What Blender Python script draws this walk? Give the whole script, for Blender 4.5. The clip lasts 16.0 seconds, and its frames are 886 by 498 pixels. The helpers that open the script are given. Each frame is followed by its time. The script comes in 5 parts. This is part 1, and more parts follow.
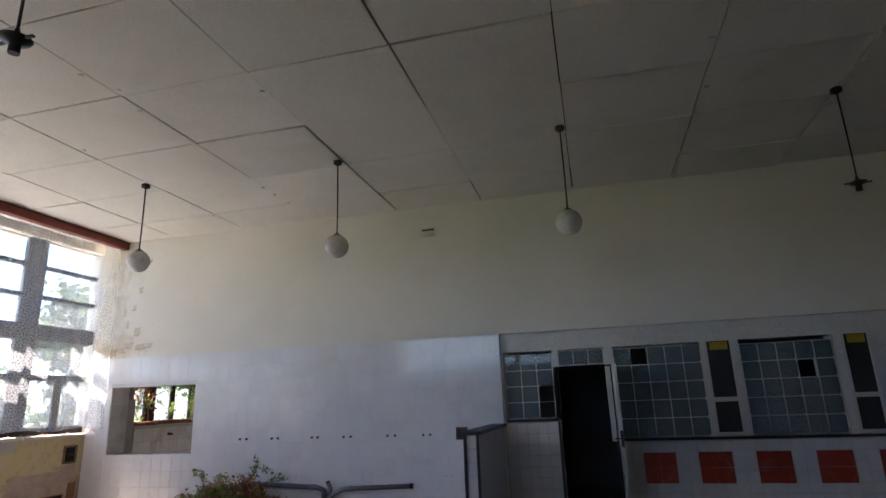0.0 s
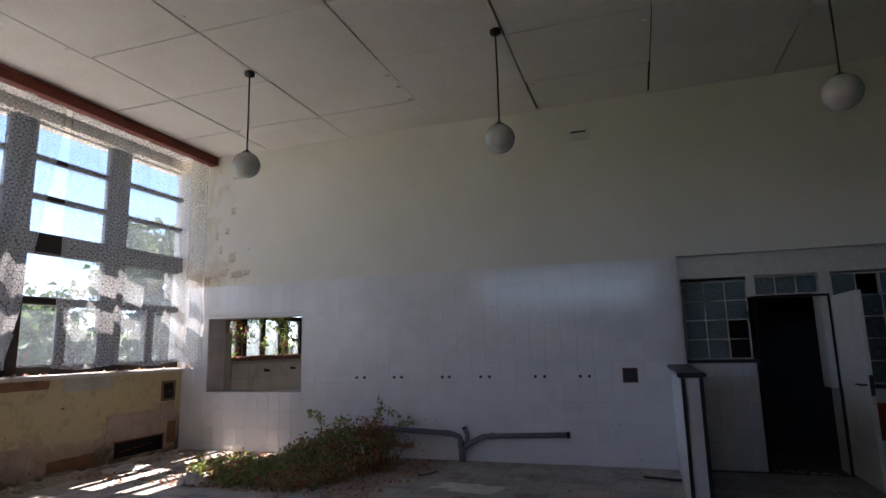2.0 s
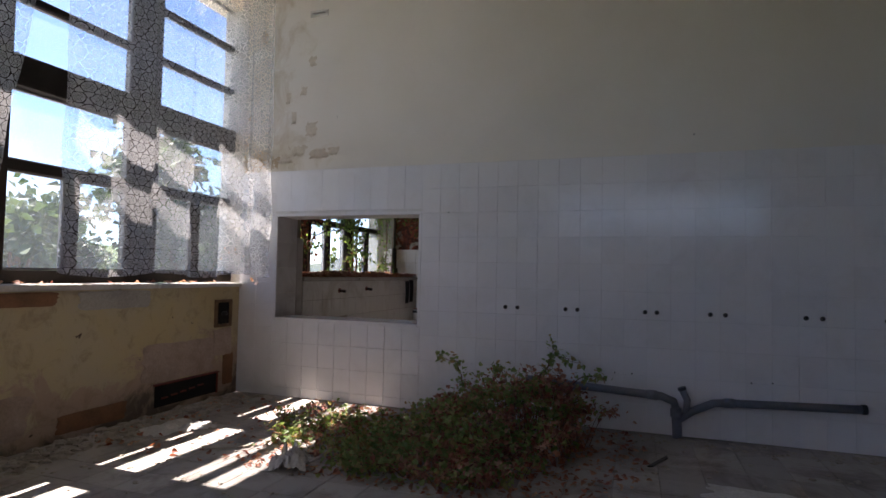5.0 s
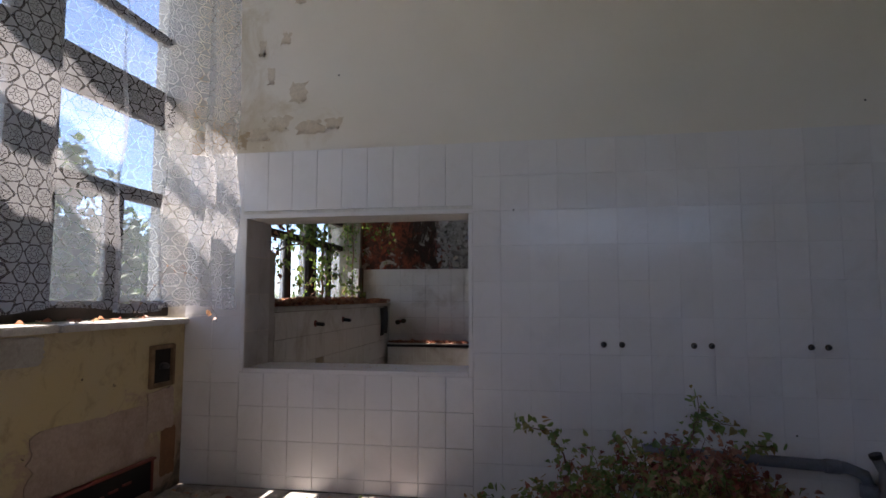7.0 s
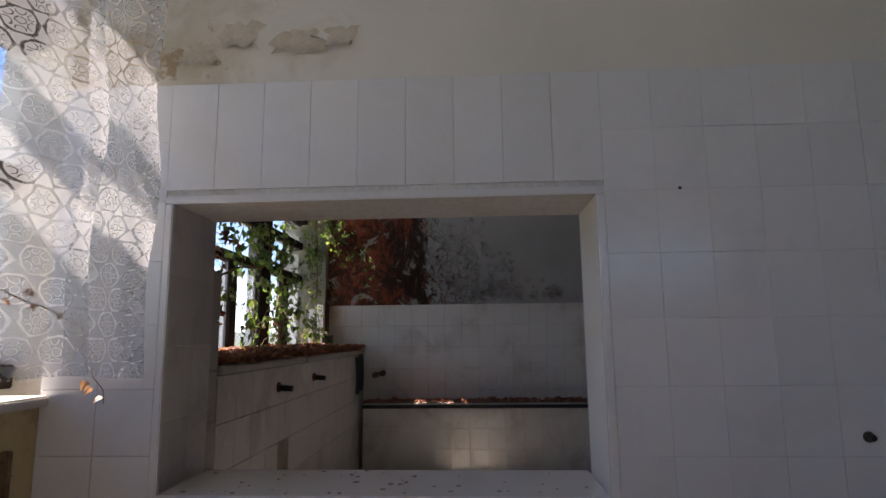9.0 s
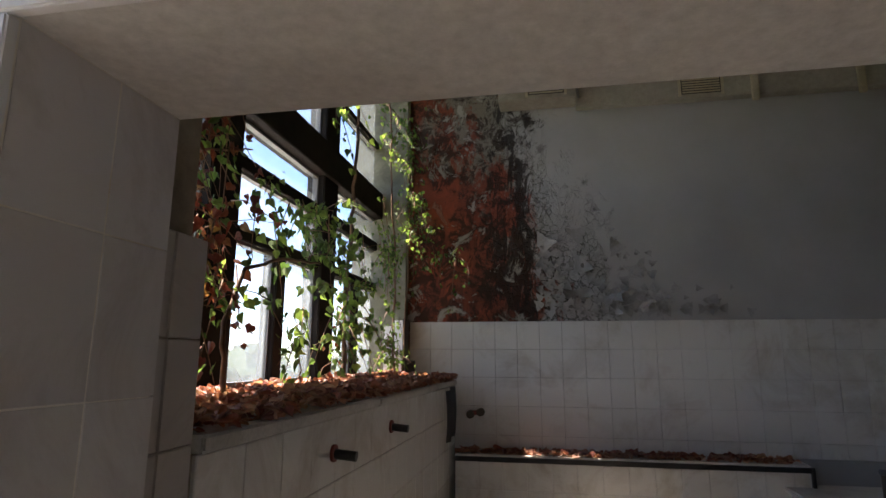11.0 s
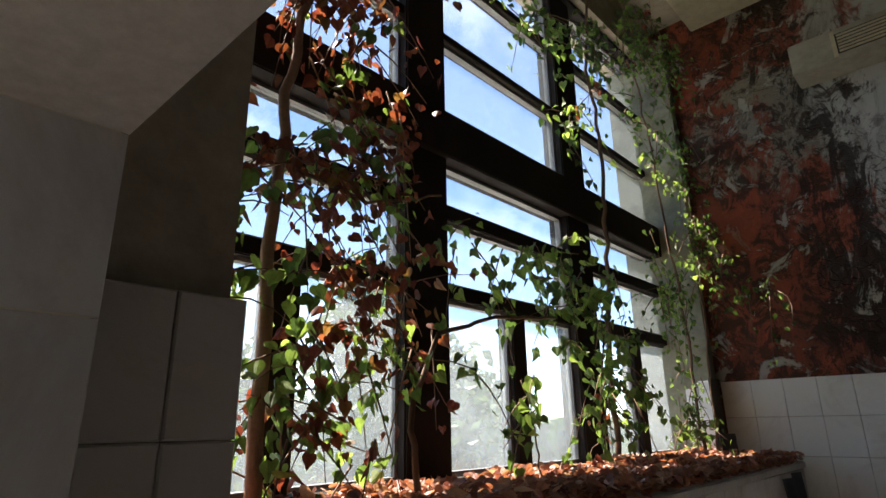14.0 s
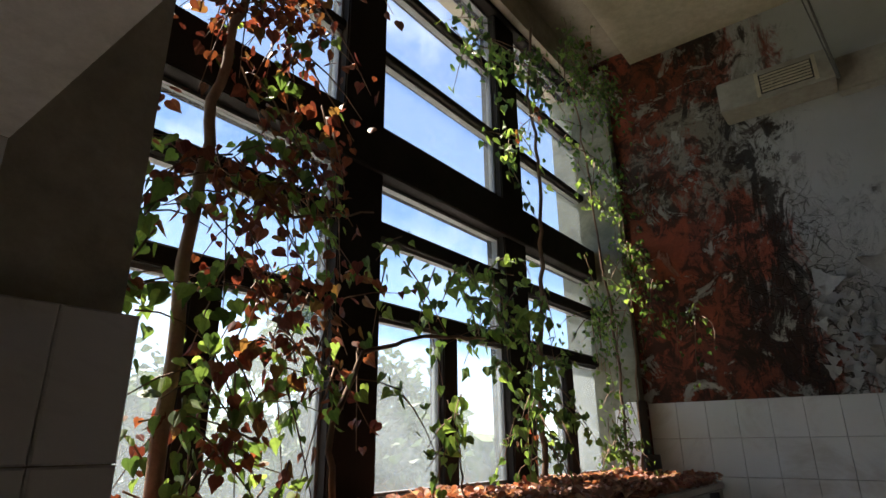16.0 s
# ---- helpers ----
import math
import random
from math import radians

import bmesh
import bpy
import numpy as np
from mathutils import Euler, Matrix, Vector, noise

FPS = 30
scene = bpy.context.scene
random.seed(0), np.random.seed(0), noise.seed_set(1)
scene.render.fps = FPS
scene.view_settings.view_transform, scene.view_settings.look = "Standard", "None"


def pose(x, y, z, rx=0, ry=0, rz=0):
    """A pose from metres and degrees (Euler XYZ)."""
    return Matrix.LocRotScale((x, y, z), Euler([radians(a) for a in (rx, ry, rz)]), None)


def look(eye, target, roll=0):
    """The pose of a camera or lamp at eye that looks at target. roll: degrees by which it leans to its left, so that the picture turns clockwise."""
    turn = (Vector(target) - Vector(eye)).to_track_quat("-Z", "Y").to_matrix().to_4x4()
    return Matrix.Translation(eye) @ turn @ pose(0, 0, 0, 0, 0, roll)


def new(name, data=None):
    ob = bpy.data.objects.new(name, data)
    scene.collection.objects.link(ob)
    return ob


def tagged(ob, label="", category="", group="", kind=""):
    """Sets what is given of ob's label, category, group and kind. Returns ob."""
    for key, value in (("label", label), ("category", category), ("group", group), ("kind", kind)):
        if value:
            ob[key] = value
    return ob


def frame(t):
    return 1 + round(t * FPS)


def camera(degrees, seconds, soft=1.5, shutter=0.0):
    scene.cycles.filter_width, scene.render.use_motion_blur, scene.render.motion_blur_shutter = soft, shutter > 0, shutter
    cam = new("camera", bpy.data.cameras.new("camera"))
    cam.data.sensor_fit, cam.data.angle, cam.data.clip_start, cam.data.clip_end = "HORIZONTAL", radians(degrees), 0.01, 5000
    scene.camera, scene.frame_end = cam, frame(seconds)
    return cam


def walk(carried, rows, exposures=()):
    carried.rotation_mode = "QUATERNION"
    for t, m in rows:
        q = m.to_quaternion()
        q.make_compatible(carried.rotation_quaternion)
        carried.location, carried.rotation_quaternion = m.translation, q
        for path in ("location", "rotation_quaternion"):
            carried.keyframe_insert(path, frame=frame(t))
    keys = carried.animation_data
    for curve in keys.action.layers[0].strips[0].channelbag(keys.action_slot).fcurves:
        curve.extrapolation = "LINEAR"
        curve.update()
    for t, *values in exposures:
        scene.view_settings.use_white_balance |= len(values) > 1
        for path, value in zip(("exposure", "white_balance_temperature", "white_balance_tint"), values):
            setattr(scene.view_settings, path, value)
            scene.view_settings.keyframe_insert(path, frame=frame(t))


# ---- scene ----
cam = camera(75.5, 16.0)
METRES, EYE, TILT, LEAN, TURN = 12.48, 1.552, 0.0, 0.0, 14.1
ROWS = [
    (0.0, 0.0, 0.0, 0.0, 0.55, 14.96, 2.05),
    (0.5, -0.0318, 0.0303, -0.0015, 2.38, 13.73, 1.4),
    (1.0, -0.0615, 0.0623, -0.0032, 2.51, 11.61, 2.48),
    (1.5, -0.091, 0.0958, -0.0031, 4.14, 10.94, 1.63),
    (2.0, -0.1226, 0.1261, -0.004, 4.59, 9.58, 1.33),
    (2.5, -0.1492, 0.1615, -0.0073, 6.45, 6.29, 0.42),
    (3.0, -0.1762, 0.195, -0.0096, 8.29, 3.31, 0.12),
    (5.5, -0.3165, 0.3711, -0.0128, 2.77, 2.65, -0.76),
    (6.0, -0.3426, 0.4071, -0.0118, 0.66, 4.74, -0.03),
    (6.5, -0.3672, 0.4431, -0.013, -0.93, 5.62, -0.77),
    (7.0, -0.3874, 0.4808, -0.0122, -4.49, 4.84, 0.01),
    (7.5, -0.4028, 0.5211, -0.0098, -6.56, 6.45, -0.37),
    (8.0, -0.4168, 0.5605, -0.0089, -9.93, 7.11, 1.36),
    (8.5, -0.424, 0.602, -0.0084, -10.99, 8.03, 0.63),
    (11.0, -0.4329, 0.7753, -0.0039, -3.53, 10.85, -0.22),
    (11.5, -0.4304, 0.7996, -0.0011, 2.28, 12.87, -0.71),
    (12.0, -0.4298, 0.8172, 0.002, 7.01, 16.47, 0.37),
    (12.5, -0.4238, 0.8272, 0.0025, 11.79, 18.72, 1.77),
    (13.0, -0.4132, 0.8327, 0.0019, 19.13, 18.96, 0.41),
    (13.5, -0.4085, 0.8336, 0.0007, 25.77, 17.28, 0.59),
    (14.0, -0.4076, 0.8334, 0.001, 28.93, 17.21, 0.89),
    (14.5, -0.4073, 0.8333, 0.0015, 29.62, 17.87, 0.69),
    (15.0, -0.4057, 0.8344, 0.0025, 28.38, 18.7, 0.51),
    (15.5, -0.4033, 0.8362, 0.0021, 25.75, 19.09, 0.26),
    (16.0, -0.402, 0.8365, 0.0018, 23.58, 18.76, 0.57),
]
walk(cam, [(t, pose(0, 0, EYE, TILT, LEAN, TURN) @ pose(METRES * x, METRES * y, METRES * z, 90 + pitch, roll, yaw)) for t, x, y, z, yaw, pitch, roll in ROWS],
     exposures=[(0.0, 3.4, 6400, 22), (1.5, 2.75, 6400, 22), (3.0, 2.4, 6400, 22), (5.5, 2.2, 6500, 22), (8.5, 2.1, 6600, 22), (11.0, 2.55, 6900, 18), (12.0, 2.6, 6800, 18), (13.0, 2.45, 6800, 16), (16.0, 2.05, 6900, 12)])

# ---- world, sun, exposure ----
world = bpy.data.worlds.new("world")
scene.world = world
world.use_nodes = True
wn = world.node_tree
sky = wn.nodes.new("ShaderNodeTexSky")
sky.sky_type = 'NISHITA'
sky.sun_disc = False
SUN_DIR = Vector((0.57, -0.02, -1.0)).normalized()      # the way the sunlight travels
sky.sun_elevation = math.asin(-SUN_DIR.z)
sky.sun_rotation = math.atan2(-SUN_DIR.x, -SUN_DIR.y)
sky.air_density, sky.dust_density, sky.ozone_density = 0.7, 0.05, 3.5
coord = wn.nodes.new("ShaderNodeTexCoord")
puff = wn.nodes.new("ShaderNodeTexNoise")
puff.inputs["Scale"].default_value, puff.inputs["Detail"].default_value, puff.inputs["Roughness"].default_value = 3.2, 8.0, 0.6
wn.links.new(coord.outputs["Generated"], puff.inputs["Vector"])
edge = wn.nodes.new("ShaderNodeMapRange")
edge.inputs[1].default_value, edge.inputs[2].default_value, edge.inputs[4].default_value = 0.56, 0.78, 0.45
wn.links.new(puff.outputs["Fac"], edge.inputs[0])
cloud = wn.nodes.new("ShaderNodeMix")
cloud.data_type = 'RGBA'
wn.links.new(edge.outputs[0], cloud.inputs[0])
wn.links.new(sky.outputs[0], cloud.inputs[6])
cloud.inputs[7].default_value = (7.5, 7.8, 8.2, 1)
wn.links.new(cloud.outputs[2], wn.nodes["Background"].inputs[0])
wn.nodes["Background"].inputs[1].default_value = 0.078
sun = new("sun", bpy.data.lights.new("sun", 'SUN'))
sun.data.energy, sun.data.angle, sun.data.color = 5.0, radians(0.53), (1.0, 0.94, 0.84)
sun.matrix_world = look((-30, -30, 40), Vector((-30, -30, 40)) + SUN_DIR)

# ---- sizes of the place ----
XW = -8.86            # inner face of the parapet in the hall
XG = -9.27            # plane of the glazing
YA = 8.70             # hall side of the partition
YB = 9.105             # kitchen side of the partition
CH = 4.70             # ceiling of the hall
Y2 = 13.35            # far wall of the kitchen
CH2 = 4.76
DADO = 2.52
XR = 14.0
YR = -3.0
HX0, HX1, HZ0, HZ1 = -8.37, -6.65, 0.87, 2.008    # serving hatch
PITCH = 1.49

# ---- materials ----
def material(name):
    m = bpy.data.materials.new(name)
    m.use_nodes = True
    nt = m.node_tree
    return m, nt, nt.nodes["Principled BSDF"]


def node(nt, kind, **kw):
    n = nt.nodes.new("ShaderNode" + kind)
    for k, v in kw.items():
        n.inputs[k].default_value = v
    return n


def place(nt):
    return nt.nodes.new("ShaderNodeNewGeometry").outputs["Position"]


def noise_of(nt, vec, scale, detail=6, rough=0.6, dist=0.0):
    n = node(nt, "TexNoise", Scale=scale, Detail=detail, Roughness=rough, Distortion=dist)
    nt.links.new(vec, n.inputs["Vector"])
    return n.outputs["Fac"]


def ramp(nt, fac, stops):
    n = nt.nodes.new("ShaderNodeValToRGB")
    el = n.color_ramp.elements
    while len(el) < len(stops):
        el.new(0.5)
    for e, (p, c) in zip(el, stops):
        e.position = p
        e.color = (c, c, c, 1) if isinstance(c, (int, float)) else (*c, 1)
    nt.links.new(fac, n.inputs[0])
    return n.outputs["Color"]


def mix(nt, fac, a, b, blend='MIX'):
    n = nt.nodes.new("ShaderNodeMix")
    n.data_type, n.blend_type = 'RGBA', blend
    for sock, v in ((n.inputs[0], fac), (n.inputs[6], a), (n.inputs[7], b)):
        if isinstance(v, bpy.types.NodeSocket):
            nt.links.new(v, sock)
        elif isinstance(v, (int, float)):
            sock.default_value = v
        else:
            sock.default_value = (*v, 1)
    return n.outputs[2]


def calc(nt, op, a, b=0.0, clamp=False):
    n = nt.nodes.new("ShaderNodeMath")
    n.operation, n.use_clamp = op, clamp
    for i, v in enumerate((a, b)):
        if isinstance(v, bpy.types.NodeSocket):
            nt.links.new(v, n.inputs[i])
        else:
            n.inputs[i].default_value = v
    return n.outputs[0]


def bump(nt, bsdf, height, strength=0.3, dist=0.01):
    n = node(nt, "Bump", Strength=strength, Distance=dist)
    nt.links.new(height, n.inputs["Height"])
    nt.links.new(n.outputs[0], bsdf.inputs["Normal"])


def worn(name, base, dark, rough=0.7, big=1.3, small=30, amount=0.5, relief=0.2, metal=0.0, spread=(0.45, 0.75), gloss_var=0.1):
    """A plain surface with stains at a large scale and grain at a small one."""
    m, nt, b = material(name)
    p = place(nt)
    stain = ramp(nt, noise_of(nt, p, big, 8, 0.65, 0.4), ((spread[0], 0.0), (spread[1], 1.0)))
    grain = noise_of(nt, p, small, 5, 0.7)
    col = mix(nt, calc(nt, 'MULTIPLY', stain, amount), base, dark)
    g = ramp(nt, grain, ((0.3, 0.82), (0.7, 1.08)))
    nt.links.new(mix(nt, 1.0, col, g, 'MULTIPLY'), b.inputs["Base Color"])
    nt.links.new(calc(nt, 'ADD', rough - gloss_var / 2, calc(nt, 'MULTIPLY', stain, gloss_var)), b.inputs["Roughness"])
    b.inputs["Metallic"].default_value = metal
    bump(nt, b, grain, relief, 0.004)
    return m


def tile_material(name, base, dirt, rough=0.12, dirt_amount=0.35, vary=0.06):
    m, nt, b = material(name)
    p = place(nt)
    info = nt.nodes.new("ShaderNodeObjectInfo")
    geo = nt.nodes.new("ShaderNodeNewGeometry")
    rnd = calc(nt, 'FRACT', calc(nt, 'ADD', info.outputs["Random"], geo.outputs["Random Per Island"]))
    shade = calc(nt, 'ADD', 1 - vary, calc(nt, 'MULTIPLY', rnd, vary))
    stain = ramp(nt, noise_of(nt, p, 2.2, 8, 0.7, 0.6), ((0.48, 0.0), (0.72, 1.0)))
    streak = noise_of(nt, p, 55, 4, 0.7)
    col = mix(nt, calc(nt, 'MULTIPLY', stain, dirt_amount), base, dirt)
    val = nt.nodes.new("ShaderNodeCombineColor")
    for i in range(3):
        nt.links.new(shade, val.inputs[i])
    nt.links.new(mix(nt, 1.0, col, val.outputs[0], 'MULTIPLY'), b.inputs["Base Color"])
    nt.links.new(calc(nt, 'ADD', rough, calc(nt, 'MULTIPLY', calc(nt, 'ADD', stain, streak), 0.08)), b.inputs["Roughness"])
    bump(nt, b, noise_of(nt, p, 9, 3, 0.5), 0.05, 0.01)
    return m


WHITE_TILE = tile_material("white_glazed_tile", (0.765, 0.755, 0.755), (0.48, 0.45, 0.40), 0.09, 0.25)
CREAM_TILE = tile_material("kitchen_glazed_tile", (0.76, 0.74, 0.70), (0.36, 0.28, 0.20), 0.14, 0.55)
# Smeared white tile, toned down to carry the left jamb's shade.
SHADED_JAMB_TILE = tile_material("shaded_smeared_jamb_tile", (0.60, 0.575, 0.56), (0.34, 0.29, 0.26), 0.3, 0.7, 0.12)
LIMEWASH = worn("limewashed_soffit", (0.60, 0.58, 0.55), (0.42, 0.38, 0.34), 0.75, 1.6, 35, 0.7, 0.25)
# Kitchen tile with grime, its base also darkened for the pier's shade.
SHADED_GRIMY_TILE = tile_material("shaded_grimy_pier_tile", (0.44, 0.40, 0.37), (0.22, 0.16, 0.12), 0.3, 0.8)
RED_TILE = tile_material("red_patterned_tile", (0.42, 0.06, 0.035), (0.2, 0.04, 0.03), 0.2, 0.4)
FLOOR_TILE = tile_material("dusty_floor_tile", (0.37, 0.34, 0.31), (0.13, 0.11, 0.09), 0.62, 0.95, 0.25)
GROUT = worn("grout", (0.70, 0.69, 0.67), (0.48, 0.44, 0.38), 0.9, 2.0, 60, 0.7)
FLOOR_GROUT = worn("floor_grout", (0.12, 0.105, 0.09), (0.06, 0.05, 0.04), 0.95, 1.5, 60, 0.7, 0.4)
CEIL = worn("ceiling_board", (0.76, 0.73, 0.67), (0.58, 0.53, 0.44), 0.85, 0.9, 70, 0.45, 0.08)
# Near-black for the shade seen in ceiling joints and grille slots.
GAP_SHADE = worn("painted_gap_shade", (0.05, 0.045, 0.04), (0.02, 0.02, 0.02), 0.95)
CEIL_CREAM = worn("kitchen_ceiling_paint", (0.52, 0.46, 0.33), (0.30, 0.23, 0.14), 0.8, 1.2, 18, 0.6, 0.2)
CONCRETE = worn("damp_concrete", (0.34, 0.29, 0.22), (0.13, 0.11, 0.08), 0.9, 2.4, 22, 0.8, 0.6)
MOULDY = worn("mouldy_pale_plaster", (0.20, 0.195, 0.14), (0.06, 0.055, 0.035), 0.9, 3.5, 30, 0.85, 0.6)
RUST = worn("red_oxide_metal", (0.20, 0.035, 0.02), (0.10, 0.03, 0.02), 0.6, 3, 40, 0.7, 0.4)
FRAME_DARK = worn("dark_brown_timber", (0.022, 0.017, 0.014), (0.009, 0.008, 0.007), 0.8, 3, 50, 0.7, 0.4)
FRAME_LIGHT = worn("grey_painted_steel", (0.15, 0.14, 0.13), (0.08, 0.075, 0.07), 0.5, 3, 50, 0.5, 0.2)
FRAME_DARK.node_tree.nodes["Principled BSDF"].inputs["Specular IOR Level"].default_value = 0.15
SILL_STONE = worn("terrazzo_sill", (0.55, 0.53, 0.49), (0.26, 0.23, 0.19), 0.6, 3, 80, 0.6, 0.3)
STEM = worn("pale_vine_stem", (0.36, 0.22, 0.14), (0.16, 0.09, 0.06), 0.85, 9, 90, 0.7, 0.5)
PIPE = worn("grey_plastic_pipe", (0.17, 0.18, 0.21), (0.10, 0.10, 0.10), 0.45, 5, 60, 0.5, 0.1)
BLACK = worn("black_trim", (0.018, 0.016, 0.016), (0.04, 0.035, 0.03), 0.45, 6, 60, 0.5, 0.2)
WHITE_PAINT = worn("white_gloss_paint", (0.70, 0.68, 0.64), (0.45, 0.40, 0.33), 0.4, 2, 40, 0.45, 0.1)
DARK_BOARD = worn("dark_panel", (0.035, 0.03, 0.03), (0.018, 0.016, 0.015), 0.6, 2, 30, 0.5, 0.1)
# Dark colour carrying the gloom behind the doorway.
SHADE_WALL = worn("corridor_shade_wall", (0.10, 0.095, 0.10), (0.05, 0.05, 0.05), 0.8, 1, 20, 0.5, 0.1)
YELLOW = worn("yellow_sign", (0.55, 0.36, 0.03), (0.3, 0.2, 0.05), 0.5, 8, 60, 0.5, 0.1)
BRASS = worn("corroded_brass", (0.10, 0.08, 0.06), (0.03, 0.03, 0.025), 0.5, 12, 80, 0.7, 0.3, 0.7)
BARK = worn("vine_bark", (0.17, 0.095, 0.055), (0.08, 0.05, 0.035), 0.85, 9, 90, 0.7, 0.5)
CLOTH = worn("dirty_grey_cloth", (0.11, 0.10, 0.09), (0.045, 0.04, 0.035), 0.95, 5, 90, 0.8, 0.6)
PLASTIC = worn("crumpled_plastic_sheet", (0.55, 0.53, 0.50), (0.30, 0.27, 0.24), 0.45, 6, 60, 0.6, 0.3)
DEBRIS = worn("plaster_debris", (0.40, 0.36, 0.30), (0.16, 0.13, 0.1), 0.95, 8, 90, 0.8, 0.5)
# Pale reflector colour for the added paving that bounces sun indoors.
BOUNCE_PAVING = worn("light_bounce_paving", (0.56, 0.54, 0.50), (0.42, 0.40, 0.37), 0.9, 0.6, 12, 0.6, 0.3)
GRASS = worn("far_grass", (0.10, 0.14, 0.05), (0.05, 0.08, 0.03), 0.95, 0.03, 2, 0.8, 0.3)
HOUSE_WALL = worn("far_house_render", (0.7, 0.68, 0.63), (0.5, 0.48, 0.44), 0.9, 0.5, 5)
HOUSE_ROOF = worn("far_house_roof", (0.3, 0.13, 0.09), (0.2, 0.1, 0.08), 0.9, 0.5, 5)


def hall_plaster():
    """Yellowed white plaster; damp has browned and peeled it beside the window corner."""
    m, nt, b = material("hall_plaster")
    p = place(nt)
    sep = nt.nodes.new("ShaderNodeSeparateXYZ")
    nt.links.new(p, sep.inputs[0])
    n1 = noise_of(nt, p, 2.6, 9, 0.68, 0.8)
    n2 = noise_of(nt, p, 0.6, 5, 0.6)
    near = calc(nt, 'SUBTRACT', 1.0, calc(nt, 'MULTIPLY', calc(nt, 'ADD', sep.outputs[0], 8.6), 0.62), True)
    band = calc(nt, 'SUBTRACT', 1.0, calc(nt, 'MULTIPLY', calc(nt, 'ABSOLUTE', calc(nt, 'SUBTRACT', sep.outputs[2], 2.62)), 2.4), True)
    damp = ramp(nt, calc(nt, 'ADD', calc(nt, 'ADD', calc(nt, 'MULTIPLY', near, 0.30), calc(nt, 'MULTIPLY', band, 0.06)), calc(nt, 'MULTIPLY', n1, 0.6)), ((0.52, 0.0), (0.62, 1.0)))
    bare = ramp(nt, calc(nt, 'ADD', calc(nt, 'ADD', calc(nt, 'MULTIPLY', near, 0.25), calc(nt, 'MULTIPLY', calc(nt, 'MULTIPLY', near, band), 0.13)), calc(nt, 'MULTIPLY', noise_of(nt, p, 4.5, 9, 0.7), 0.6)), ((0.60, 0.0), (0.63, 1.0)))
    base = mix(nt, ramp(nt, n2, ((0.35, 0.0), (0.7, 1.0))), (0.76, 0.725, 0.66), (0.69, 0.65, 0.57))
    base = mix(nt, calc(nt, 'MULTIPLY', damp, 0.55), base, (0.50, 0.41, 0.27))
    base = mix(nt, bare, base, (0.40, 0.30, 0.19))
    nt.links.new(base, b.inputs["Base Color"])
    b.inputs["Roughness"].default_value = 0.8
    bump(nt, b, calc(nt, 'SUBTRACT', noise_of(nt, p, 25, 5, 0.6), calc(nt, 'MULTIPLY', bare, 1.5)), 0.25, 0.006)
    return m


def parapet_plaster():
    """Pale yellow oil paint, dirty and broken away along the foot."""
    m, nt, b = material("parapet_plaster")
    p = place(nt)
    sep = nt.nodes.new("ShaderNodeSeparateXYZ")
    nt.links.new(p, sep.inputs[0])
    n1 = noise_of(nt, p, 2.1, 9, 0.66, 0.6)
    low = calc(nt, 'SUBTRACT', 1.0, calc(nt, 'MULTIPLY', sep.outputs[2], 1.1), True)
    f = calc(nt, 'ADD', calc(nt, 'MULTIPLY', low, 0.32), calc(nt, 'MULTIPLY', n1, 0.7))
    col = mix(nt, ramp(nt, noise_of(nt, p, 1.1, 6, 0.6), ((0.4, 0.0), (0.65, 1.0))), (0.48, 0.395, 0.21), (0.45, 0.39, 0.27))
    col = mix(nt, ramp(nt, f, ((0.50, 0.0), (0.53, 1.0))), col, (0.40, 0.30, 0.22))
    col = mix(nt, ramp(nt, f, ((0.62, 0.0), (0.70, 1.0))), col, (0.13, 0.10, 0.07))
    col = mix(nt, ramp(nt, noise_of(nt, p, 5.5, 10, 0.75, 0.6), ((0.52, 0.0), (0.72, 0.7))), col, (0.20, 0.14, 0.08))
    chips = ramp(nt, noise_of(nt, p, 8.0, 4, 0.55, 0.3), ((0.70, 0.0), (0.72, 1.0)))
    col = mix(nt, chips, col, (0.09, 0.06, 0.04))
    nt.links.new(col, b.inputs["Base Color"])
    b.inputs["Roughness"].default_value = 0.7
    bump(nt, b, calc(nt, 'SUBTRACT', calc(nt, 'SUBTRACT', calc(nt, 'MULTIPLY', noise_of(nt, p, 14, 7, 0.7), 0.8), chips), ramp(nt, f, ((0.50, 0.0), (0.53, 1.0)))), 0.5, 0.012)
    return m


